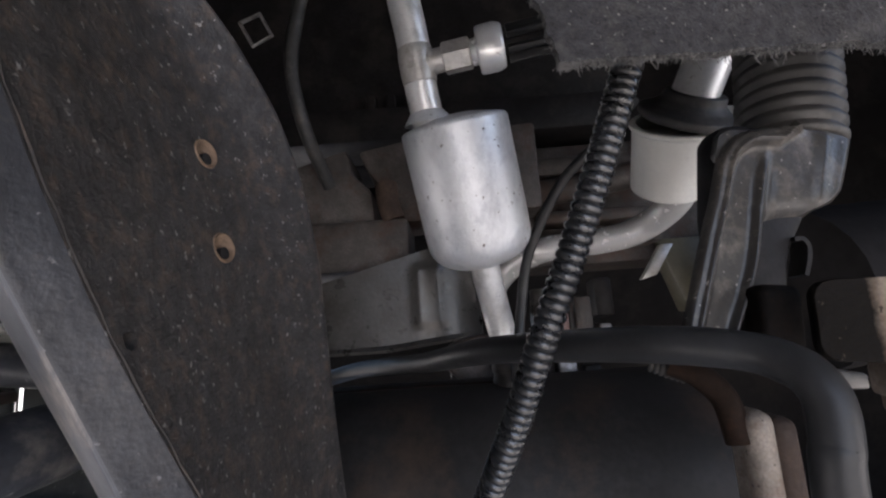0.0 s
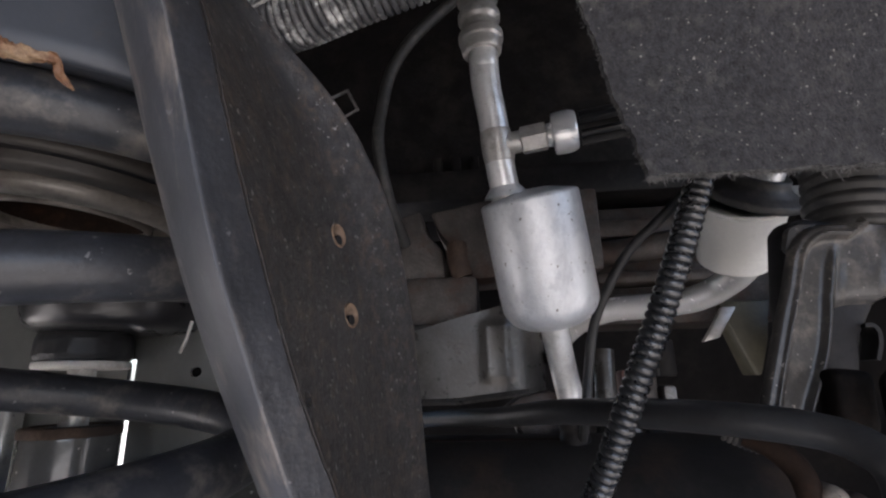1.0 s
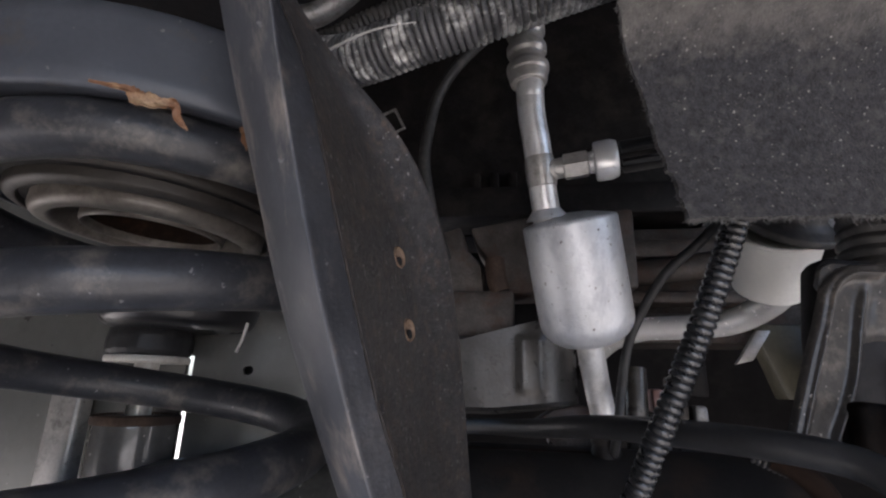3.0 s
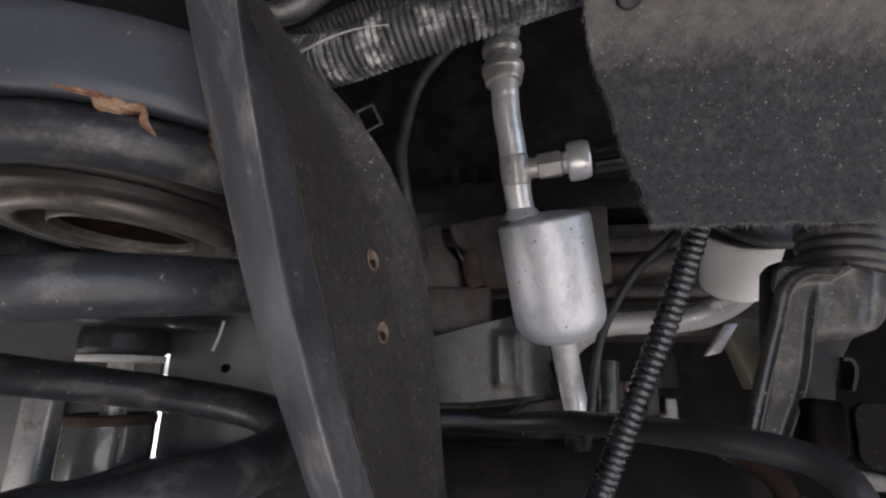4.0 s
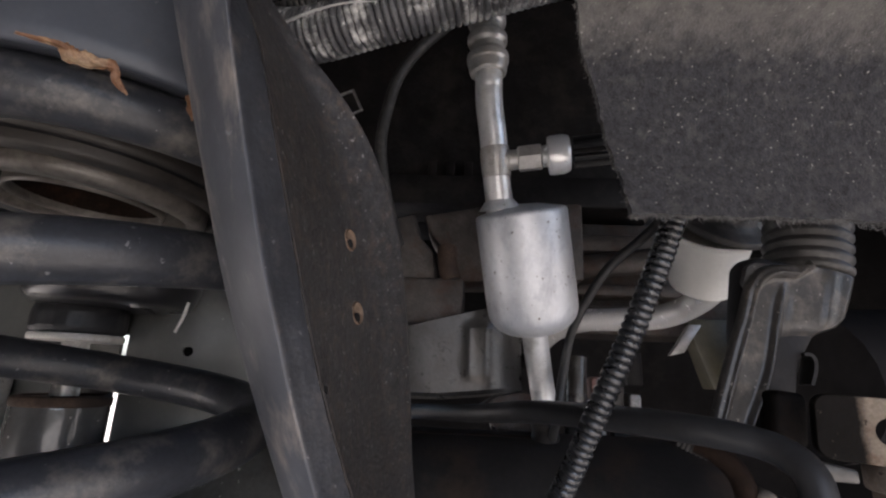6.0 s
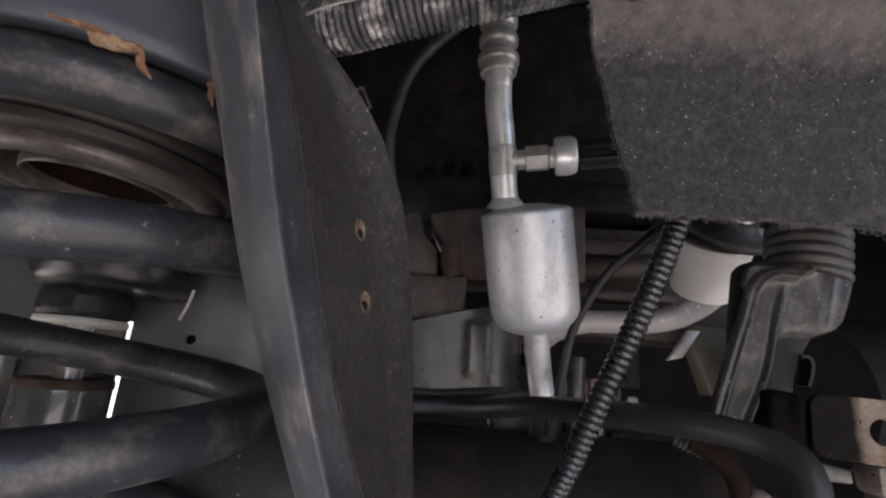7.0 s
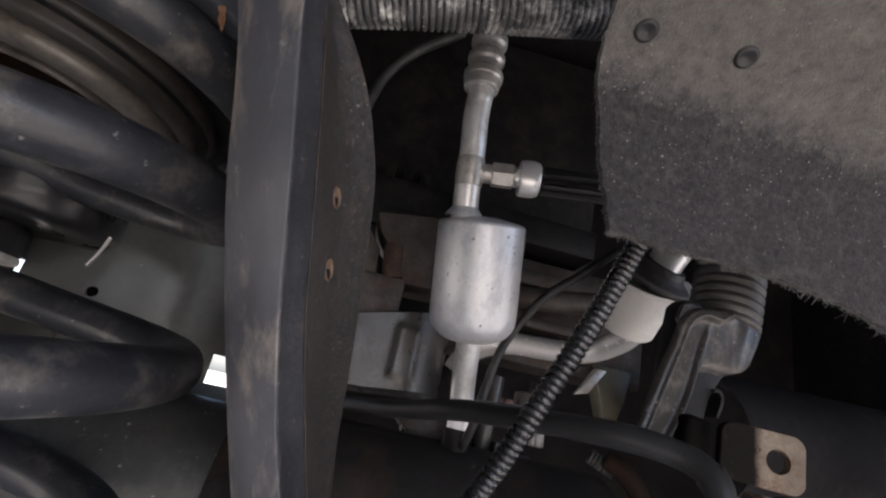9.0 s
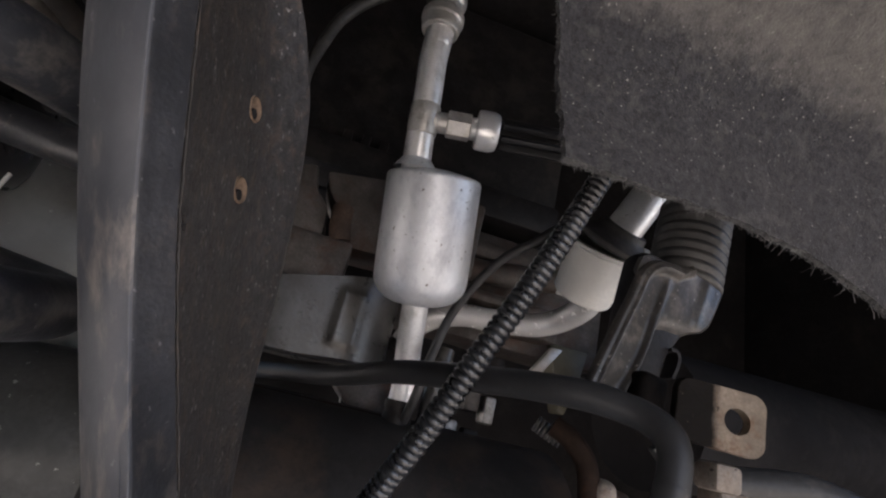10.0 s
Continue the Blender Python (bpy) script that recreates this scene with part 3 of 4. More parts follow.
tube(bm, spline([(0.0292, 0.245, 0.624), (0.0285, 0.242, 0.6326), (0.0269, 0.238, 0.6425), (0.0241, 0.2315, 0.6666), (0.0217, 0.2275, 0.682), (0.0209, 0.225, 0.693), (0.0207, 0.2230, 0.7034), (0.0195, 0.220, 0.76)], 8), 0.0076, 28)
keep(part("upper_pipe", bm, ALU_PIPE, None), line)
bm = bmesh.new()
lathe(bm, rounded([(0.0115, -0.0030), (0.0104, -0.0010), (0.0090, 0.0006), (0.0079, 0.0022), (0.0074, 0.0024)], 0.001), 32, axis((0.0287, 0.2422, 0.6310), (0.0264, 0.2370, 0.648)))
keep(part("weld_ring", bm, ALU, None), line)
FER = axis((0.0203, 0.2232, 0.701), (0.0165, 0.216, 0.80))
bm = bmesh.new()
lathe(bm, rounded([(0.0070, 0.0), (0.0100, 0.0), (0.0105, 0.002), (0.0110, 0.006), (0.0118, 0.007), (0.0118, 0.011), (0.0098, 0.013), (0.0095, 0.017), (0.0112, 0.019), (0.0112, 0.023), (0.0096, 0.025), (0.0096, 0.029), (0.0110, 0.031), (0.0110, 0.036), (0.0095, 0.038), (0.0095, 0.06)], 0.0008, 3), 40, FER)
keep(part("ferrule", bm, FITTING, None, "dull crimped ferrule"), line)
TEE, CAP = Vector((0.0258, 0.2345, 0.653)), Vector((0.0605, 0.2285, 0.6555))
PORT = axis(TEE, CAP)
bm = bmesh.new()
lathe(bm, rounded([(0.0074, -0.0085), (0.0079, -0.0080), (0.0083, -0.004), (0.0083, 0.004), (0.0079, 0.0080), (0.0074, 0.0085)], 0.001), 28, axis((0.0258, 0.2347, 0.653), (0.0241, 0.2310, 0.668)))
keep(part("tee_collar", bm, FITTING, None, "dull brazed collar"), line)
bm = bmesh.new()
lathe(bm, rounded([(0, -0.002), (0.0066, -0.002), (0.0062, 0.0072), (0.0056, 0.0082), (0.0056, 0.0127), (0, 0.0127)], 0.0008), 28, PORT)
keep(part("port_stub", bm, FITTING, None), line)
bm = bmesh.new()
lathe(bm, [(0, 0.0125), (0.0066, 0.0125), (0.0074, 0.0132), (0.0074, 0.0248), (0.0066, 0.0255), (0, 0.0255)], 6, PORT @ pose(0, 0, 0, 0, 0, 15))
keep(part("hex_fitting", bm, FITTING, None, "grey hexagonal fitting", 20), line)
bm = bmesh.new()
lathe(bm, rounded([(0, 0.0255), (0.0060, 0.0255), (0.0060, 0.0285), (0.0104, 0.0285), (0.0108, 0.031), (0.0108, 0.037), (0.0095, 0.0405), (0, 0.0405)], 0.0012), 36, PORT)
keep(part("port_cap", bm, ALU_BRIGHT, None, "shiny round cap"), line)
bm = bmesh.new()
tube(bm, spline([(0.051, 0.268, 0.566), (0.0535, 0.277, 0.555), (0.058, 0.292, 0.538), (0.0615, 0.300, 0.522), (0.0620, 0.302, 0.511)], 8), 0.0075, 24)
keep(part("lower_pipe", bm, ALU_PIPE, None), line)

bm = bmesh.new()
lathe(bm, rounded([(0, 0.490), (0.0075, 0.491), (0.0088, 0.495), (0.0088, 0.503), (0.0078, 0.507), (0.0088, 0.509), (0.0088, 0.5125), (0, 0.514)], 0.001), 24, Matrix.Translation((0.0620, 0.302, 0)))
keep(part("pipe_clamp", bm, DARK, None, "black pipe clamp"), line)

bm = bmesh.new()
lathe(bm, rounded([(0, 0.483), (0.0035, 0.484), (0.0065, 0.492), (0, 0.494)], 0.0008), 20, Matrix.Translation((0.0632, 0.301, 0.0)))
keep(part("pipe_end", bm, PALE, None, "pale tapered pipe end"), line)

switch = thing("pressure_switch", "black ribbed plastic plug screwed on behind the port cap", "plug", CAP)
bm = bmesh.new()
lathe(bm, [(0, 0.0405), (0.0050, 0.0405), (0.0050, 0.085), (0, 0.085)], 20, PORT)
plug = keep(part("plug_body", bm, DARK, None), switch)
for k in range(6):
    bm = bmesh.new()
    box(bm, (-0.0013, 0.0045, 0.042), (0.0013, 0.0085, 0.083), 0.0005, PORT @ pose(0, 0, 0, 0, 0, 60 * k + 20))
    keep(part("rib", bm, RUBBER_CLEAN, None), plug)


# ---- hoses and conduits ----
def ribbed(line, r, depth, pitch, seg=20, per=5):
    pts = resample(line, pitch / per)
    wave = [0.0, 0.70, 0.95, 1.0, 0.95, 0.70] if per == 6 else [0.0, 0.85, 1.0, 1.0, 0.85]
    bm = bmesh.new()
    return tube(bm, pts, lambda i, n: r - depth + depth * wave[i % per], seg)


bm = ribbed(spline([(-0.13, 0.185, 0.700), (-0.095, 0.172, 0.688), (-0.062, 0.162, 0.677), (-0.026, 0.154, 0.681), (0.010, 0.150, 0.689), (0.045, 0.150, 0.700), (0.10, 0.155, 0.72), (0.16, 0.17, 0.73)]), 0.0118, 0.0015, 0.0030, 28)
mud_hose = tagged(finish("corrugated_hose", bm, HOSE_DIRTY, sharp=60), "grey corrugated hose splashed with white dried mud", "hose")
bm = ribbed(spline([(-0.12, 0.195, 0.705), (-0.085, 0.190, 0.713), (-0.045, 0.188, 0.728), (0.02, 0.19, 0.745)]), 0.0062, 0.0010, 0.0030, 14)
tagged(finish("braided_sleeve", bm, RUBBER, sharp=60), "thin black ribbed sleeve beside the corrugated hose", "cable sleeve")
bm = bmesh.new()
tube(bm, spline([(-0.0645, 0.1395, 0.6632), (-0.0570, 0.1390, 0.6668), (-0.0480, 0.1385, 0.6705), (-0.0370, 0.1385, 0.6735), (-0.0260, 0.1400, 0.6755)], 8), lambda i, n: 0.0008 - 0.0006 * i / n, 8)
keep(part("split_edge", bm, FLANGE, None, "chalky pale split edge"), mud_hose)
bm = bmesh.new()
tube(bm, spline([(-0.14, 0.195, 0.735), (-0.108, 0.197, 0.736), (-0.092, 0.20, 0.744), (-0.07, 0.20, 0.765), (-0.05, 0.21, 0.80)]), 0.0068, 18)
tagged(finish("metal_pipe", bm, ALU_DARK), "bent dull grey metal pipe above the hose", "pipe")
bm = ribbed(spline([(0.0889, 0.1480, 0.6060), (0.0850, 0.1500, 0.5951), (0.0756, 0.1530, 0.5701), (0.0672, 0.1570, 0.5490), (0.0570, 0.1630, 0.5243), (0.0507, 0.1700, 0.5067), (0.0452, 0.1780, 0.4921), (0.036, 0.192, 0.468), (0.024, 0.210, 0.437), (0.012, 0.23, 0.405)]), 0.0043, 0.0008, 0.0027, 22, 6)
tagged(finish("ribbed_conduit", bm, PLASTIC, sharp=60), "glossy black ribbed cable conduit hanging down", "cable conduit")
bm = bmesh.new()
tube(bm, spline([(0.130, 0.250, 0.636), (0.1097, 0.2555, 0.6159), (0.0917, 0.2642, 0.5986), (0.0753, 0.2750, 0.5680), (0.0690, 0.2790, 0.5397), (0.0655, 0.2800, 0.5172), (0.0650, 0.310, 0.49), (0.064, 0.34, 0.45)]), 0.0027, 12)
tagged(finish("thin_cable", bm, RUBBER_CLEAN), "thin black rubber cable", "cable")
bm = bmesh.new()
tube(bm, spline([(-0.075, 0.385, 0.500), (-0.030, 0.350, 0.511), (0.017, 0.285, 0.516), (0.044, 0.223, 0.522), (0.070, 0.176, 0.5235), (0.087, 0.148, 0.523), (0.098, 0.138, 0.521), (0.102, 0.132, 0.5185), (0.1035, 0.128, 0.5155), (0.104, 0.126, 0.511), (0.103, 0.125, 0.504), (0.102, 0.125, 0.497), (0.100, 0.126, 0.45), (0.098, 0.13, 0.40)]), lambda i, n: 0.0051 - 0.0007 * min(1.0, max(0.0, (i / n - 0.25) / 0.2)), 20)
tagged(finish("rubber_hose", bm, RUBBER_CLEAN), "smooth thick black rubber hose bending down", "hose")

# ---- aluminium pipe with its white sleeve ----
cool = thing("coolant_pipe", "bent aluminium pipe rising into an off-white plastic sleeve", "pipe", (0.14, 0.25, 0.58))
bm = bmesh.new()
tube(bm, spline([(0.0600, 0.356, 0.548), (0.0660, 0.352, 0.5620), (0.0790, 0.343, 0.5735), (0.0957, 0.330, 0.5783), (0.1120, 0.322, 0.5785), (0.1257, 0.315, 0.5785), (0.1400, 0.305, 0.5800), (0.1500, 0.291, 0.5845), (0.1520, 0.268, 0.5900), (0.1470, 0.252, 0.5960)], 10), 0.0078, 28)
keep(part("bent_pipe", bm, ALU_BRIGHT, None), cool)
bm = bmesh.new()
lathe(bm, rounded([(0.0060, 0.0), (0.0088, 0.0), (0.0090, 0.002), (0.0090, 0.007), (0.0080, 0.009), (0.0060, 0.009)], 0.001), 28, axis((0.0585, 0.357, 0.545), (0.0640, 0.3535, 0.5580)))
keep(part("end_nut", bm, DARK, None, "dark end nut"), cool)
SLV = axis((0.1385, 0.2500, 0.5890), (0.1375, 0.2270, 0.6150))
bm = bmesh.new()
lathe(bm, rounded([(0.0, 0.003), (0.0150, 0.0), (0.0164, 0.0015), (0.0186, 0.0300), (0.0200, 0.0306), (0.0200, 0.0325), (0.0170, 0.0327), (0.0160, 0.026), (0, 0.026)], 0.0008), 56, SLV)
sleeve = keep(part("sleeve", bm, WHITE, None, "off-white plastic sleeve"), cool)
bm = bmesh.new()
box(bm, (0.010, -0.010, -0.001), (0.0290, 0.008, 0.001), 0.0006, pose(0.1375, 0.2270, 0.6150, 42, 0, 0))
keep(part("flange_tab", bm, WHITE, None, "off-white tab on the rim"), sleeve)
bm = bmesh.new()
box(bm, (-0.0024, 0.0120, -0.0085), (0.0024, 0.0145, 0.004), 0.0006, pose(0.1330, 0.2500, 0.5890, 42, 0, 0))
keep(part("foot_tab", bm, WHITE, None), sleeve)
bm = bmesh.new()
lathe(bm, rounded([(0, 0.0), (0.0190, 0.0), (0.0210, 0.0015), (0.0210, 0.0042), (0.0160, 0.0064), (0.0130, 0.0090), (0.0125, 0.0125), (0, 0.0125)], 0.0010), 48, axis((0.1403, 0.2272, 0.6128), (0.1450, 0.2085, 0.6340)))
keep(part("grommet", bm, RUBBER, None, "black rubber grommet"), cool)
bm = bmesh.new()
tube(bm, spline([(0.1385, 0.2270, 0.6100), (0.1420, 0.2200, 0.6215), (0.1540, 0.2130, 0.6480), (0.1680, 0.2120, 0.6800)]), 0.0096, 28)
keep(part("upright_pipe", bm, ALU_PIPE, None), cool)

# ---- stamped bracket, bellows, rusty lug ----
EDGE = table([(0.520, 0.0885, 0.1205), (0.530, 0.0922, 0.1250), (0.545, 0.0980, 0.1308), (0.5535, 0.1014, 0.1335), (0.5560, 0.1025, 0.1360), (0.5585, 0.1036, 0.1430), (0.562, 0.1049, 0.1468), (0.570, 0.1077, 0.1505), (0.5768, 0.1100, 0.1532), (0.5778, 0.1104, 0.1518), (0.5785, 0.1115, 0.1465), (0.5797, 0.1145, 0.1420)])
mount = thing("stamped_bracket", "glossy black stamped steel bracket with pressed ribs and worn edges", "bracket", (0.11, 0.15, 0.52))


def bracket_at(u, v):
    z = 0.520 + 0.0595 * v
    a, b = EDGE(z)
    x = a + (b - a) * u
    top = 0.5800 - z if x < 0.128 else 0.5800 - z + (x - 0.128) * 0.6
    dl = x - a
    rr = 0.012
    if dl < rr and top < rr:
        dl = rr - math.hypot(rr - dl, rr - top)
    else:
        dl = min(dl, top)
    low = 1 / (1 + math.exp((z - 0.5700) / 0.0016))
    foot = 1 / (1 + math.exp((z - 0.5550) / 0.0014))
    e = x - a - 0.0012 * math.sin((z - 0.53) * 130)
    h = 0.0028 * min(1.0, max(0.0, min(dl, 0.6 * (b - x) + 0.0006)) / 0.0016) ** 0.5
    h += 0.0012 * math.exp(-((dl - 0.0040) / 0.0009) ** 2) - 0.0022 / (1 + math.exp(-(dl - 0.0052) / 0.0004))
    h += 0.0024 * math.exp(-((e - 0.0155) / 0.0014) ** 2) * low - 0.0018 * math.exp(-((e - 0.0192) / 0.0016) ** 2) * low * (0.3 + 0.7 * foot)
    h -= 0.0060 * foot / (1 + math.exp(-(e - 0.0200) / 0.0012))
    h += 0.0008 * math.exp(-((x - 0.1385 - 0.3 * (z - 0.56)) / 0.0022) ** 2) * (1 - foot)
    return Vector((x, 0.1560 + 0.20 * (x - 0.1116) - h - 0.03 * (z - 0.58), z))


bm = bmesh.new()
grid(bm, bracket_at, 90, 90)
thicken(bm, 0.0022)
keep(part("pressed_plate", bm, BRACKET, None, sharp=60), mount)
bm = bmesh.new()
prism(bm, [(0.0960, 0.522), (0.0990, 0.540), (0.1000, 0.556), (0.1020, 0.568), (0.1040, 0.5790), (0.1075, 0.5822), (0.1120, 0.5830), (0.134, 0.5810), (0.143, 0.576), (0.133, 0.560), (0.122, 0.545), (0.116, 0.522)], 0.008, Matrix.Translation((0.1180, 0.1605, 0)) @ pose(0, 0, 0, 0, 0, 11) @ Matrix.Translation((-0.1116, 0, 0)), 0.0020)
keep(part("back_wall", bm, DARK, None, "black back wall"), mount)
hook_line = spline([(0.1290, 0, 0.5492), (0.1315, 0, 0.5490), (0.1330, 0, 0.5468), (0.1326, 0, 0.5430), (0.1308, 0, 0.5382)], 6)
bm = bmesh.new()
grid(bm, lambda u, v: hook_line[round(u * (len(hook_line) - 1))] + Vector((0, 0.1610 + 0.007 * v, 0)), len(hook_line) - 1, 3)
thicken(bm, 0.0012, (-1, 0, -1))
keep(part("hook", bm, DARK, None, "curled flange of the bracket"), mount)

bm = bmesh.new()
prof, h = [(0, -0.002)], -0.002
for k in range(9):
    prof += [(0.0139, h), (0.0151, h + 0.0012), (0.0151, h + 0.0026), (0.0139, h + 0.0038)]
    h += 0.0044
prof += [(0, h)]
lathe(bm, prof, 40, axis((0.1455, 0.178, 0.582), (0.1505, 0.178, 0.618)))
tagged(finish("rubber_bellows", bm, BELLOWS, sharp=60), "dusty black ribbed rubber bellows above the stamped bracket", "bellows")


def plate_with_hole(bm, w, h, r, hole, hx, depth, n=64):
    """A rounded plate in x and z with a round hole at hx, given depth along y, in rings from the hole outwards."""
    def edge(a):
        d = Vector((math.cos(a), math.sin(a)))
        for s in range(400):
            p = d * (s * 0.0001)
            q = Vector((abs(p.x + hx) - (w / 2 - r), abs(p.y) - (h / 2 - r)))
            if math.hypot(max(q.x, 0), max(q.y, 0)) + min(max(q.x, q.y), 0) > r:
                return d * (s * 0.0001)
        return d * 0.04
    rim = [edge(2 * math.pi * k / n) for k in range(n)]
    ins = [e.normalized() * hole for e in rim]
    rings = []
    for y, steps in ((0.0, (0.0, 0.15, 0.3, 0.45, 0.6, 0.75, 0.9, 0.97)), (0.0006, (1.0,)), (depth - 0.0006, (1.0,)), (depth, (0.97, 0.5, 0.0))):
        for f in steps:
            rings.append([bm.verts.new((hx + (i + (e - i) * f).x, y, (i + (e - i) * f).y)) for i, e in zip(ins, rim)])
    for a, b in zip(rings, rings[1:] + rings[:1]):
        for k in range(n):
            bm.faces.new((a[k], a[(k + 1) % n], b[(k + 1) % n], b[k]))


lug = thing("rusty_lug", "flat rusty steel lug with a round bolt hole", "lug", (0.124, 0.137, 0.524))
bm = bmesh.new()
plate_with_hole(bm, 0.027, 0.0186, 0.0040, 0.0039, 0.005, 0.004)
bmesh.ops.transform(bm, matrix=pose(0.1292, 0.1383, 0.5260, 0, 3, -15), verts=bm.verts)
lug_plate = keep(part("lug_plate", bm, LUG, None, "rusty plate, its root darkened by painted shade"), lug)
# shadow on the lug's left part, painted as a fade to black
shade_tone = lug_plate.data.attributes.new("baked_tone", "FLOAT", "POINT")
for i, v in enumerate(lug_plate.data.vertices):
    shade_tone.data[i].value = 2.4 * min(1.0, max(0.0, (0.1300 - v.co.x) / 0.0080))
bm = bmesh.new()
box(bm, (-0.0060, -0.002, -0.0085), (0.0060, 0.006, 0.0085), 0.0025, pose(0.1150, 0.1520, 0.5275, 0, 5, 10), 3)
keep(part("lug_root", bm, BRACKET_DARK, None, "black root of the lug"), lug)

channel = thing("rusty_channel", "vertical rusty steel channel behind the black hose", "bracket", (0.129, 0.19, 0.40))
bm = bmesh.new()
box(bm, (0.1205, 0.184, 0.40), (0.1300, 0.199, 0.5000), 0.0045, seg=4)
keep(part("front_face", bm, RUST, None), channel)
# side face turned from the light: its shade is in the darker rust
bm = bmesh.new()
box(bm, (0.1292, 0.187, 0.40), (0.1385, 0.202, 0.4970), 0.0042, seg=4)
keep(part("side_face", bm, RUST_DARK, None, "rusty side face, its shade painted in dark rust"), channel)
bm = bmesh.new()
tube(bm, spline([(0.105, 0.196, 0.5150), (0.112, 0.193, 0.5110), (0.1185, 0.191, 0.5030), (0.1205, 0.190, 0.4900)], 6), 0.0042, 12)
keep(part("upper_lip", bm, RUST_BLACK, None), channel)

# ---- engine side ----
shield = thing("heat_shield", "grey stamped sheet-metal cover with a pressed ridge", "heat shield", (0, 0.33, 0.52))


def shield_at(u, v):
    s = -0.085 + 0.155 * u
    k = max(0.0, s - 0.012)
    x = min(s, 0.012) + 0.042 * math.sin(min(k / 0.042, 1.45))
    y = 0.318 + 0.042 * (1 - math.cos(min(k / 0.042, 1.45)))
    zt = 0.571 + 0.26 * (x + 0.02) if x < 0.03 else 0.584 - 0.25 * (x - 0.03)
    zb = 0.523 + 0.10 * max(0.0, x + 0.005)
    z = zb + (zt - zb) * v
    side = max(abs(x - 0.0205) - 0.0050, 0.0) / 0.0038
    tall = max(abs(z - 0.5535) - 0.015, 0.0) / 0.0036
    ridge = math.exp(-(side * side + tall * tall))
    return Vector((x, y - 0.0016 * ridge - 0.003 * max(0.0, 0.05 - v) / 0.05, z))


bm = bmesh.new()
grid(bm, shield_at, 120, 60)
thicken(bm, 0.002)
keep(part("shield_sheet", bm, SHIELD, None), shield)
casting = thing("engine_casting", "dull brown-grey rusty engine casting behind the canister", "engine part", (-0.02, 0.36, 0.58))
bm = bmesh.new()
prism(bm, [(-0.09, 0.640), (-0.030, 0.658), (-0.026, 0.640), (-0.014, 0.627), (-0.012, 0.604), (-0.09, 0.604)], 0.05, Matrix.Translation((0, 0.338, 0)), 0.003)
keep(part("block_end", bm, CASTING, None), casting)
bm = bmesh.new()
prism(bm, [(-0.024, 0.659), (0.020, 0.667), (0.10, 0.672), (0.10, 0.61), (0.004, 0.606), (-0.006, 0.628), (-0.018, 0.644)], 0.05, Matrix.Translation((0, 0.346, 0)), 0.003)
keep(part("block_side", bm, CASTING, None), casting)
bm = bmesh.new()
tube(bm, spline([(-0.004, 0.338, 0.630), (-0.003, 0.335, 0.617), (0.0, 0.336, 0.606)], 6), 0.0075, 14)
keep(part("rusty_lobe", bm, RUST_DARK, None, "rusty brown lobe"), casting)
bm = bmesh.new()
box(bm, (-0.065, 0.330, 0.572), (0.010, 0.38, 0.606), 0.004)
keep(part("lower_step", bm, CASTING, None), casting)

block = thing("engine_block", "dusty brown-grey engine block with cast ribs", "engine", (0.14, 0.40, 0.58))
for lo, hi, mt in (((0.055, 0.395, 0.575), (0.24, 0.45, 0.672), CASTING), ((0.085, 0.372, 0.640), (0.20, 0.40, 0.655), CASTING),
                   ((0.10, 0.375, 0.604), (0.185, 0.40, 0.614), CASTING), ((0.10, 0.372, 0.586), (0.19, 0.40, 0.596), CASTING), ((0.090, 0.380, 0.575), (0.102, 0.40, 0.668), CASTING)):
    bm = bmesh.new()
    box(bm, lo, hi, 0.004)
    keep(part("cast_rib", bm, mt, None), block)
bm = bmesh.new()
tube(bm, spline([(0.07, 0.385, 0.628), (0.13, 0.375, 0.630), (0.20, 0.37, 0.640)]), 0.010, 18)
keep(part("coolant_rail", bm, CASTING, None), block)

clipb = thing("plastic_clip_bracket", "yellowed plastic bracket with a pale metal tab", "bracket", (0.19, 0.39, 0.54))
bm = bmesh.new()
prism(bm, [(0.190, 0.590), (0.228, 0.590), (0.222, 0.560), (0.2130, 0.535), (0.2080, 0.535), (0.200, 0.562)], 0.02, Matrix.Translation((0, 0.39, 0)), 0.0015)
keep(part("plastic_fin", bm, YELLOW, None), clipb)
bm = bmesh.new()
prism(bm, [(0.171, 0.559), (0.183, 0.562), (0.198, 0.584), (0.188, 0.584), (0.176, 0.566)], 0.006, Matrix.Translation((0, 0.378, 0)), 0.001)
keep(part("metal_tab", bm, FITTING, None, "pale metal tab"), clipb)

beam = thing("subframe_beam", "large round black subframe beam with a rusty seam", "beam", (0.0, 0.31, 0.38))
bm = bmesh.new()
tube(bm, [Vector((-0.065 + 0.225 * i / 20, 0.315, 0.442)) for i in range(21)], 0.062, 48)
keep(part("beam_tube", bm, BEAM, None), beam)
bm = bmesh.new()
box(bm, (-0.06, 0.3005, 0.4985), (0.055, 0.3055, 0.5030), 0.0018, seg=3)
keep(part("seam", bm, RUST_BLACK, None, "rusty brown seam"), beam)

bm = bmesh.new()
tube(bm, spline([(0.087, 0.335, 0.500), (0.088, 0.333, 0.525), (0.090, 0.336, 0.553)], 6), 0.0068, 16)
tagged(finish("short_pipe", bm, SHIELD), "short dull metal pipe stub under the canister", "pipe")
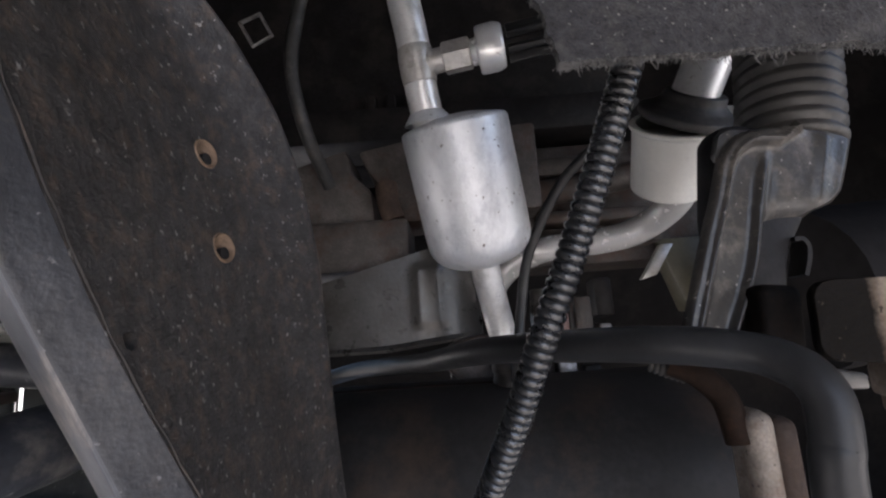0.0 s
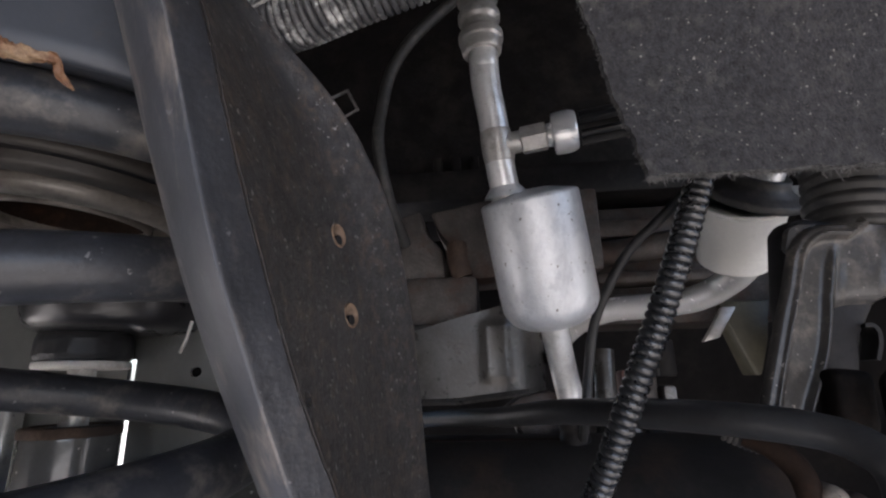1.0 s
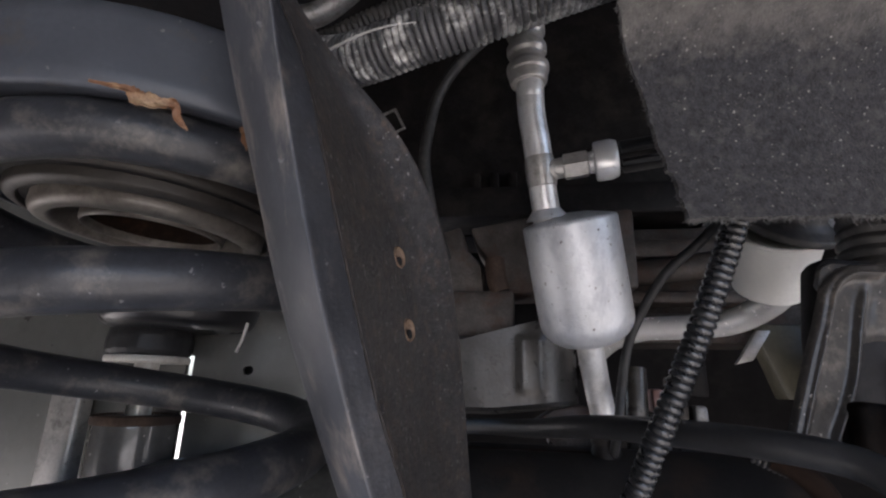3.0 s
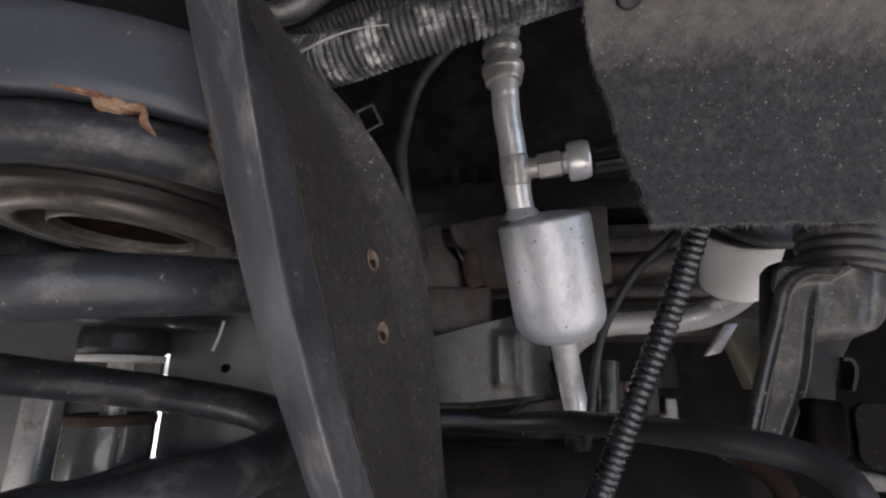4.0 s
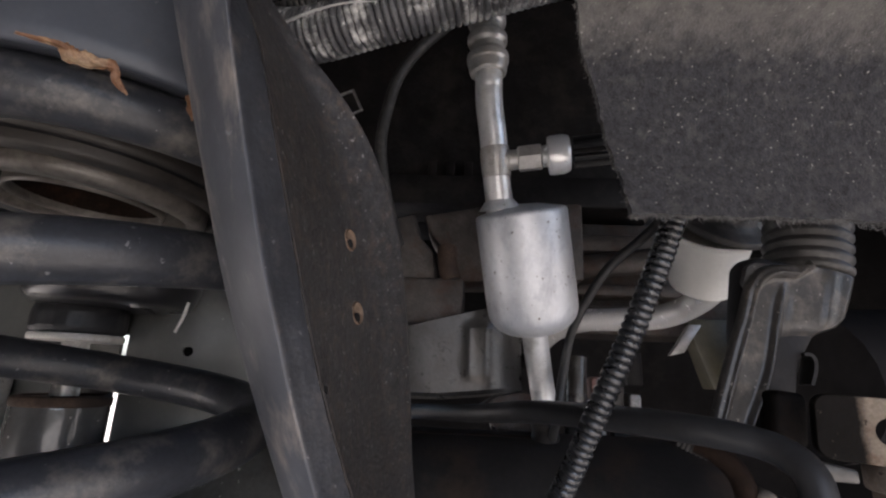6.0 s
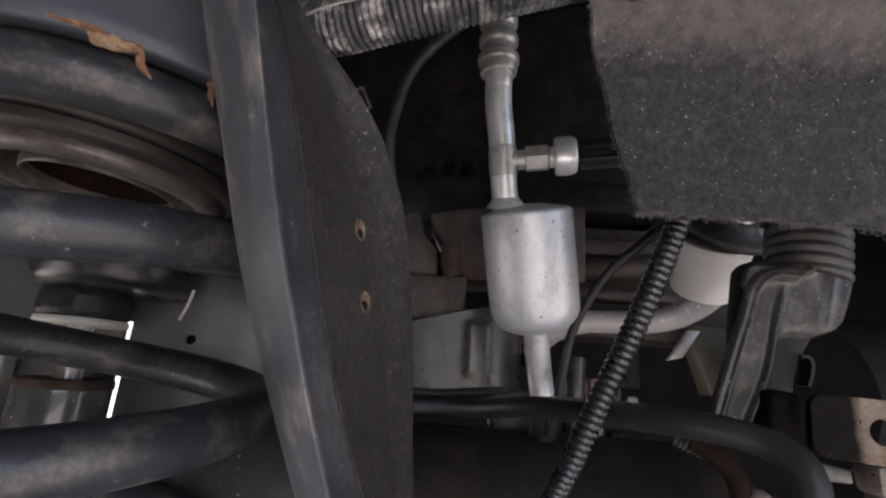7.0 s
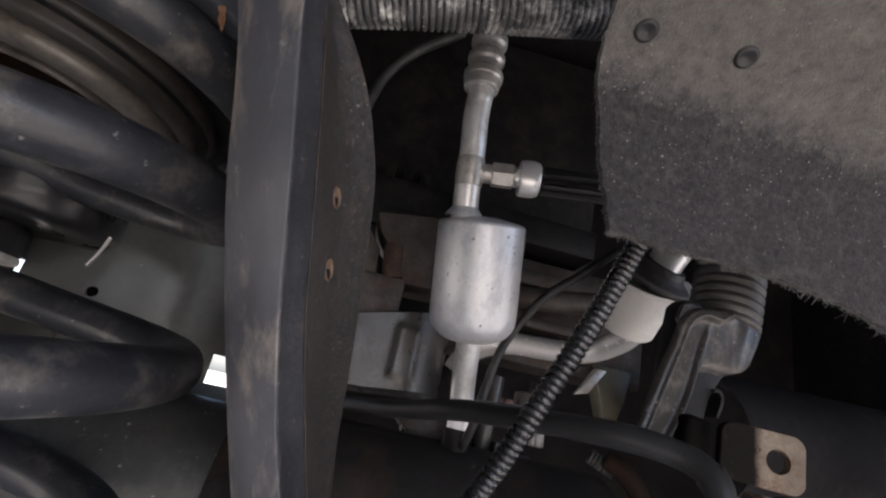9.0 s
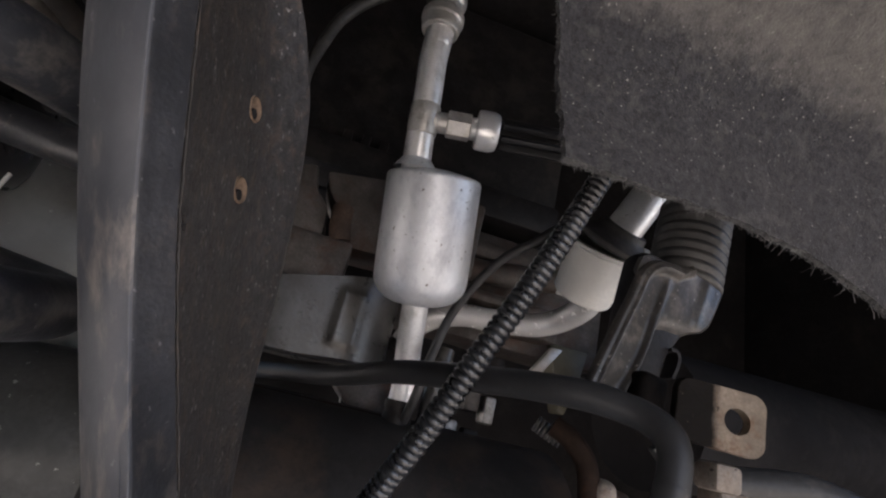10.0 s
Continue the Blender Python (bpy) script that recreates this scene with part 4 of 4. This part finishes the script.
wiring = [((0.098, 0.330, 0.525), (0.105, 0.345, 0.540), RED), ((0.110, 0.334, 0.518), (0.121, 0.35, 0.548), CASTING), ((0.123, 0.330, 0.512), (0.131, 0.345, 0.530), ALU_DARK), ((0.030, 0.330, 0.503), (0.050, 0.345, 0.522), DARK), ((0.094, 0.322, 0.500), (0.105, 0.335, 0.510), ALU_DARK), ((0.108, 0.318, 0.500), (0.118, 0.330, 0.507), DARK), ((0.128, 0.350, 0.535), (0.140, 0.37, 0.560), DARK)]
for lo, hi, mt in wiring:
    bm = bmesh.new()
    box(bm, lo, hi, 0.002)
    tagged(finish("connector", bm, mt), "small dusty connector block among the wiring", "connector", "connectors under the pipe")
bm = ribbed(spline([(0.1035, 0.2090, 0.5148), (0.1090, 0.2065, 0.5121), (0.1140, 0.2040, 0.5100)]), 0.0034, 0.0007, 0.0018, 16)
tagged(finish("ribbed_boot", bm, BELLOWS, sharp=60), "small dusty grey ribbed rubber boot", "boot")

cover = thing("engine_cover", "dark plastic engine cover in the shadow", "engine cover", (0.0, 0.45, 0.66))
bm = bmesh.new()
box(bm, (-0.20, 0.44, 0.68), (0.20, 0.50, 0.95), 0.006)
keep(part("cover_body", bm, DARK, None), cover)
bm = bmesh.new()
box(bm, (-0.10, 0.385, 0.682), (0.18, 0.44, 0.712), 0.005)
keep(part("ledge", bm, DARK, None), cover)
for x in (-0.03, -0.012, 0.006):
    bm = bmesh.new()
    box(bm, (x, 0.43, 0.725), (x + 0.008, 0.445, 0.745), 0.001)
    keep(part("fin", bm, DARK, None), cover)
bm = bmesh.new()
tube(bm, spline([(0.005, 0.30, 0.810), (-0.024, 0.29, 0.773), (-0.041, 0.29, 0.747), (-0.048, 0.29, 0.720), (-0.051, 0.29, 0.689), (-0.046, 0.30, 0.655), (-0.04, 0.33, 0.63)]), 0.0042, 14)
tagged(finish("vacuum_hose", bm, RUBBER), "thin grey vacuum hose in the dark engine bay", "hose")
clip = thing("square_clip", "small square grey plastic clip", "clip", (-0.088, 0.33, 0.747))
bm = bmesh.new()
tube(bm, [Vector(p) for p in ((-0.0995, 0.33, 0.753), (-0.0857, 0.33, 0.759), (-0.0772, 0.33, 0.7415), (-0.0903, 0.33, 0.7345), (-0.0995, 0.33, 0.753), (-0.0857, 0.33, 0.759))], 0.0014, 8)
keep(part("clip_frame", bm, ALU_DARK, None), clip)

# ---- strut behind the coil ----
strut = thing("strut", "dark glossy steel strut with a notched black rubber bump stop", "strut", (-0.271, 0.31, 0.36))
AT = Matrix.Translation((-0.250, 0.305, 0))
bm = bmesh.new()
lathe(bm, rounded([(0, 0.36), (0.0272, 0.36), (0.0272, 0.509), (0.025, 0.514), (0, 0.514)], 0.003), 56, AT)
keep(part("strut_body", bm, STRUT, None), strut)
bm = bmesh.new()
lathe(bm, rounded([(0.025, 0.508), (0.0276, 0.508), (0.0279, 0.511), (0.0275, 0.514), (0.022, 0.515), (0.022, 0.508)], 0.001), 56, AT)
keep(part("rusty_collar", bm, RUST_DARK, None, "rusty brown collar"), strut)
bm = bmesh.new()
lathe(bm, [(0, 0.51), (0.008, 0.51), (0.008, 0.553), (0, 0.553)], 20, AT)
keep(part("rod", bm, FITTING, None), strut)
# pale disc added for the bright daylight gap under the bump stop
bm = bmesh.new()
lathe(bm, rounded([(0, 0.5490), (0.027, 0.5490), (0.0275, 0.551), (0.027, 0.5535), (0, 0.5535)], 0.0008), 56, AT)
keep(part("gap_disc", bm, PALE, None, "pale disc standing in for a bright gap"), strut)
bm = bmesh.new()
lathe(bm, rounded([(0, 0.5537), (0.0262, 0.5537), (0.0278, 0.557), (0.0278, 0.567), (0.026, 0.573), (0, 0.575)], 0.002), 72, AT)
for v in bm.verts:
    d = Vector((v.co.x + 0.250, v.co.y - 0.305))
    if d.length > 0.0258 and int((math.atan2(d.y, d.x) + math.pi) / (2 * math.pi) * 72) % 3 == 0:
        v.co.x, v.co.y = -0.250 + d.x * 0.98, 0.305 + d.y * 0.98
keep(part("bump_stop", bm, RUBBER_CLEAN, None, "notched black rubber bump stop"), strut)
bm = bmesh.new()
lathe(bm, rounded([(0, 0.572), (0.040, 0.571), (0.048, 0.574), (0.052, 0.585), (0.053, 0.600), (0.050, 0.63), (0, 0.64)], 0.004), 56, Matrix.Translation((-0.226, 0.300, 0)))
dome = keep(part("dome", bm, GLOSS, None, "glossy black dome"), strut)
# highlight along the dome's edge, drawn as a thin pale tube
bm = bmesh.new()
tube(bm, spline([(-0.1790, 0.298, 0.557), (-0.1755, 0.298, 0.566), (-0.1730, 0.298, 0.577)], 6), 0.0012, 8)
keep(part("dome_glint", bm, FLANGE, None, "pale line drawn as the lit edge of the dome"), dome)
bm = bmesh.new()
box(bm, (-0.338, 0.318, 0.36), (-0.311, 0.333, 0.545), 0.004, seg=3)
keep(part("flange", bm, FLANGE, None, "grey metal flange"), strut)

arm = thing("lower_control_arm", "grey speckled cast lower arm below the spring", "suspension arm", (-0.16, 0.29, 0.36))
bm = bmesh.new()
tube(bm, spline([(-0.34, 0.27, 0.41), (-0.24, 0.295, 0.438), (-0.15, 0.310, 0.452), (-0.08, 0.315, 0.455), (0.02, 0.33, 0.44)]), 0.044, 32)
keep(part("arm_casting", bm, ARM, None), arm)

# ---- fender liner ----
liner = thing("fender_liner", "black felt wheel-arch liner with a frayed cut edge and white specks", "fender liner", (0.15, 0.08, 0.60))
PROFILE = [(0.5862, 0.1268), (0.600, 0.1258), (0.615, 0.1228), (0.628, 0.1180), (0.638, 0.1090), (0.645, 0.0960), (0.652, 0.080), (0.665, 0.055), (0.690, 0.02), (0.730, -0.03), (0.800, -0.10), (0.900, -0.20)]
LEFT = table([(0.58, 0.0628), (0.590, 0.0608), (0.605, 0.0560), (0.625, 0.0500), (0.640, 0.0420), (0.652, 0.037), (0.665, 0.025), (0.70, 0.0), (0.90, -0.05)])
pl_line = spline([(0, y, z) for z, y in PROFILE], 12)


def liner_at(u, v):
    p = pl_line[min(len(pl_line) - 1, round(v * (len(pl_line) - 1)))]
    z, y = p.z, p.y
    x0 = LEFT(z)[0] + 0.0009 * noise.noise(Vector((3.1, z * 520, 0.4))) + 0.0006 * noise.noise(Vector((9.1, z * 1300, 0.4)))
    x = x0 + (0.46 - x0) * u ** 1.5
    low = 0.15 - math.sqrt(0.0225 - min(max(0.0, x - 0.125), 0.1) ** 2) + max(0.0, x - 0.225) * 0.9
    high = 0.30 - math.sqrt(0.09 - min(max(0.0, x - 0.11), 0.2) ** 2) + max(0.0, x - 0.31) * 0.9
    k = min(1.0, max(0.0, (z - 0.5865) / 0.05))
    return Vector((x, y + 0.02 * max(0.0, x - 0.10) * (1 - k) + 0.0008 * noise.noise(Vector((x * 60, z * 60, y * 60))), z - low * (1 - k) - high * k + (0.0008 * noise.noise(Vector((x * 330, 2.7, 0.3))) + 0.0005 * noise.noise(Vector((x * 900, 5.7, 0.3))) if v == 0 else 0.0)))


bm = bmesh.new()
grid(bm, liner_at, 220, len(pl_line) - 1)
thicken(bm, 0.003, (0, 0.4, 1))
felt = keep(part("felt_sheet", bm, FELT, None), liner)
# paler above the bend: dust plus the light it catches, in the colour
lit_tone = felt.data.attributes.new("baked_tone", "FLOAT", "POINT")
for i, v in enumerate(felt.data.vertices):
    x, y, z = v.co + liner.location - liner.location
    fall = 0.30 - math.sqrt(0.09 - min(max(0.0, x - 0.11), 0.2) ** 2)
    lit_tone.data[i].value = 0.62 * min(1.0, max(0.0, (z + fall - 0.6250) / 0.015))
rnd = random.Random(5)
bm = bmesh.new()
for k in range(4200):
    if k < 3100:
        u = rnd.random() ** 1.2
        p = liner_at(u * 0.75, 0.0)
        d = Vector((rnd.uniform(-0.5, 0.5), rnd.uniform(-0.6, 0.3), -1))
    else:
        p = liner_at(0.0, rnd.random() * 0.62)
        d = Vector((-1, rnd.uniform(-0.6, 0.3), rnd.uniform(-0.6, 0.6)))
    ln = 0.0003 + (0.0013 + 0.0022 * min(1.0, max(0.0, (p.x - 0.09) / 0.08))) * rnd.random() ** 4
    d = (d.normalized() + Vector((rnd.gauss(0, 0.8), rnd.gauss(0, 0.8), rnd.gauss(0, 0.6)))) * (ln * 0.75 if k < 3100 else ln * 0.3)
    bend = Vector((rnd.uniform(-1, 1), rnd.uniform(-1, 1), rnd.uniform(-1, 1))) * ln * 0.4
    y_off = Vector((0, rnd.uniform(0.0, 0.003), 0))
    tube(bm, [p + y_off - d * 0.2, p + y_off + d * 0.5, p + y_off + d + bend], 0.00004 + 0.00005 * rnd.random(), 3)
fib = keep(part("fibre_fringe", bm, FIBRE, None, "pale frayed fibres"), liner)
fib["kind"] = "stuff"
for px, py, pz in ((0.0873, 0.0968, 0.6447), (0.0528, 0.0985, 0.6440)):
    bm = bmesh.new()
    lathe(bm, rounded([(0, -0.0002), (0.0012, -0.0006), (0.0030, -0.0012), (0.0038, -0.0006), (0.0042, 0.0010), (0.0042, 0.003), (0, 0.003)], 0.0006), 20, axis((px, py, pz), (px, py + 0.4, pz + 0.92)))
    keep(part("push_pin", bm, RUBBER_CLEAN, None, "black plastic push pin"), liner)

bm = bmesh.new()
prism(bm, [(0.020, 0.5165), (0.034, 0.5255), (0.051, 0.529), (0.070, 0.521), (0.071, 0.494), (0.042, 0.496)], 0.03, Matrix.Translation((0, 0.325, 0)), 0.003)
tagged(finish("gearbox_flange", bm, CASTING), "dull grey cast flange below the canister pipe", "casting")

# small parts under the lug
bm = bmesh.new()
box(bm, (0.147, 0.158, 0.505), (0.158, 0.170, 0.5145), 0.002)
box(bm, (0.151, 0.160, 0.500), (0.163, 0.172, 0.506), 0.0015)
tagged(finish("rusty_nut", bm, RUST), "small rusty nut block under the lug", "nut")
bm = bmesh.new()
tube(bm, spline([(0.160, 0.175, 0.507), (0.175, 0.17, 0.510), (0.195, 0.165, 0.512), (0.215, 0.16, 0.508)], 6), 0.0065, 16)
tagged(finish("grey_sleeve", bm, RUBBER), "blue-grey plastic sleeve under the lug", "sleeve")

# dark masses beyond the lug
bm = bmesh.new()
tube(bm, spline([(0.22, 0.30, 0.54), (0.34, 0.33, 0.55), (0.50, 0.36, 0.56), (0.625, 0.38, 0.565)]), 0.045, 24)
tagged(finish("steering_rack_tube", bm, BODY), "thick dark tube running across behind the lug", "tube")
bm = bmesh.new()
prism(bm, [(0.1235, 0.5135), (0.126, 0.5150), (0.140, 0.5120), (0.140, 0.5080), (0.129, 0.5085)], 0.004, Matrix.Translation((0, 0.160, 0)), 0.0008)
tagged(finish("metal_tab", bm, SHIELD), "pale grey bent metal tab under the rusty lug", "tab")
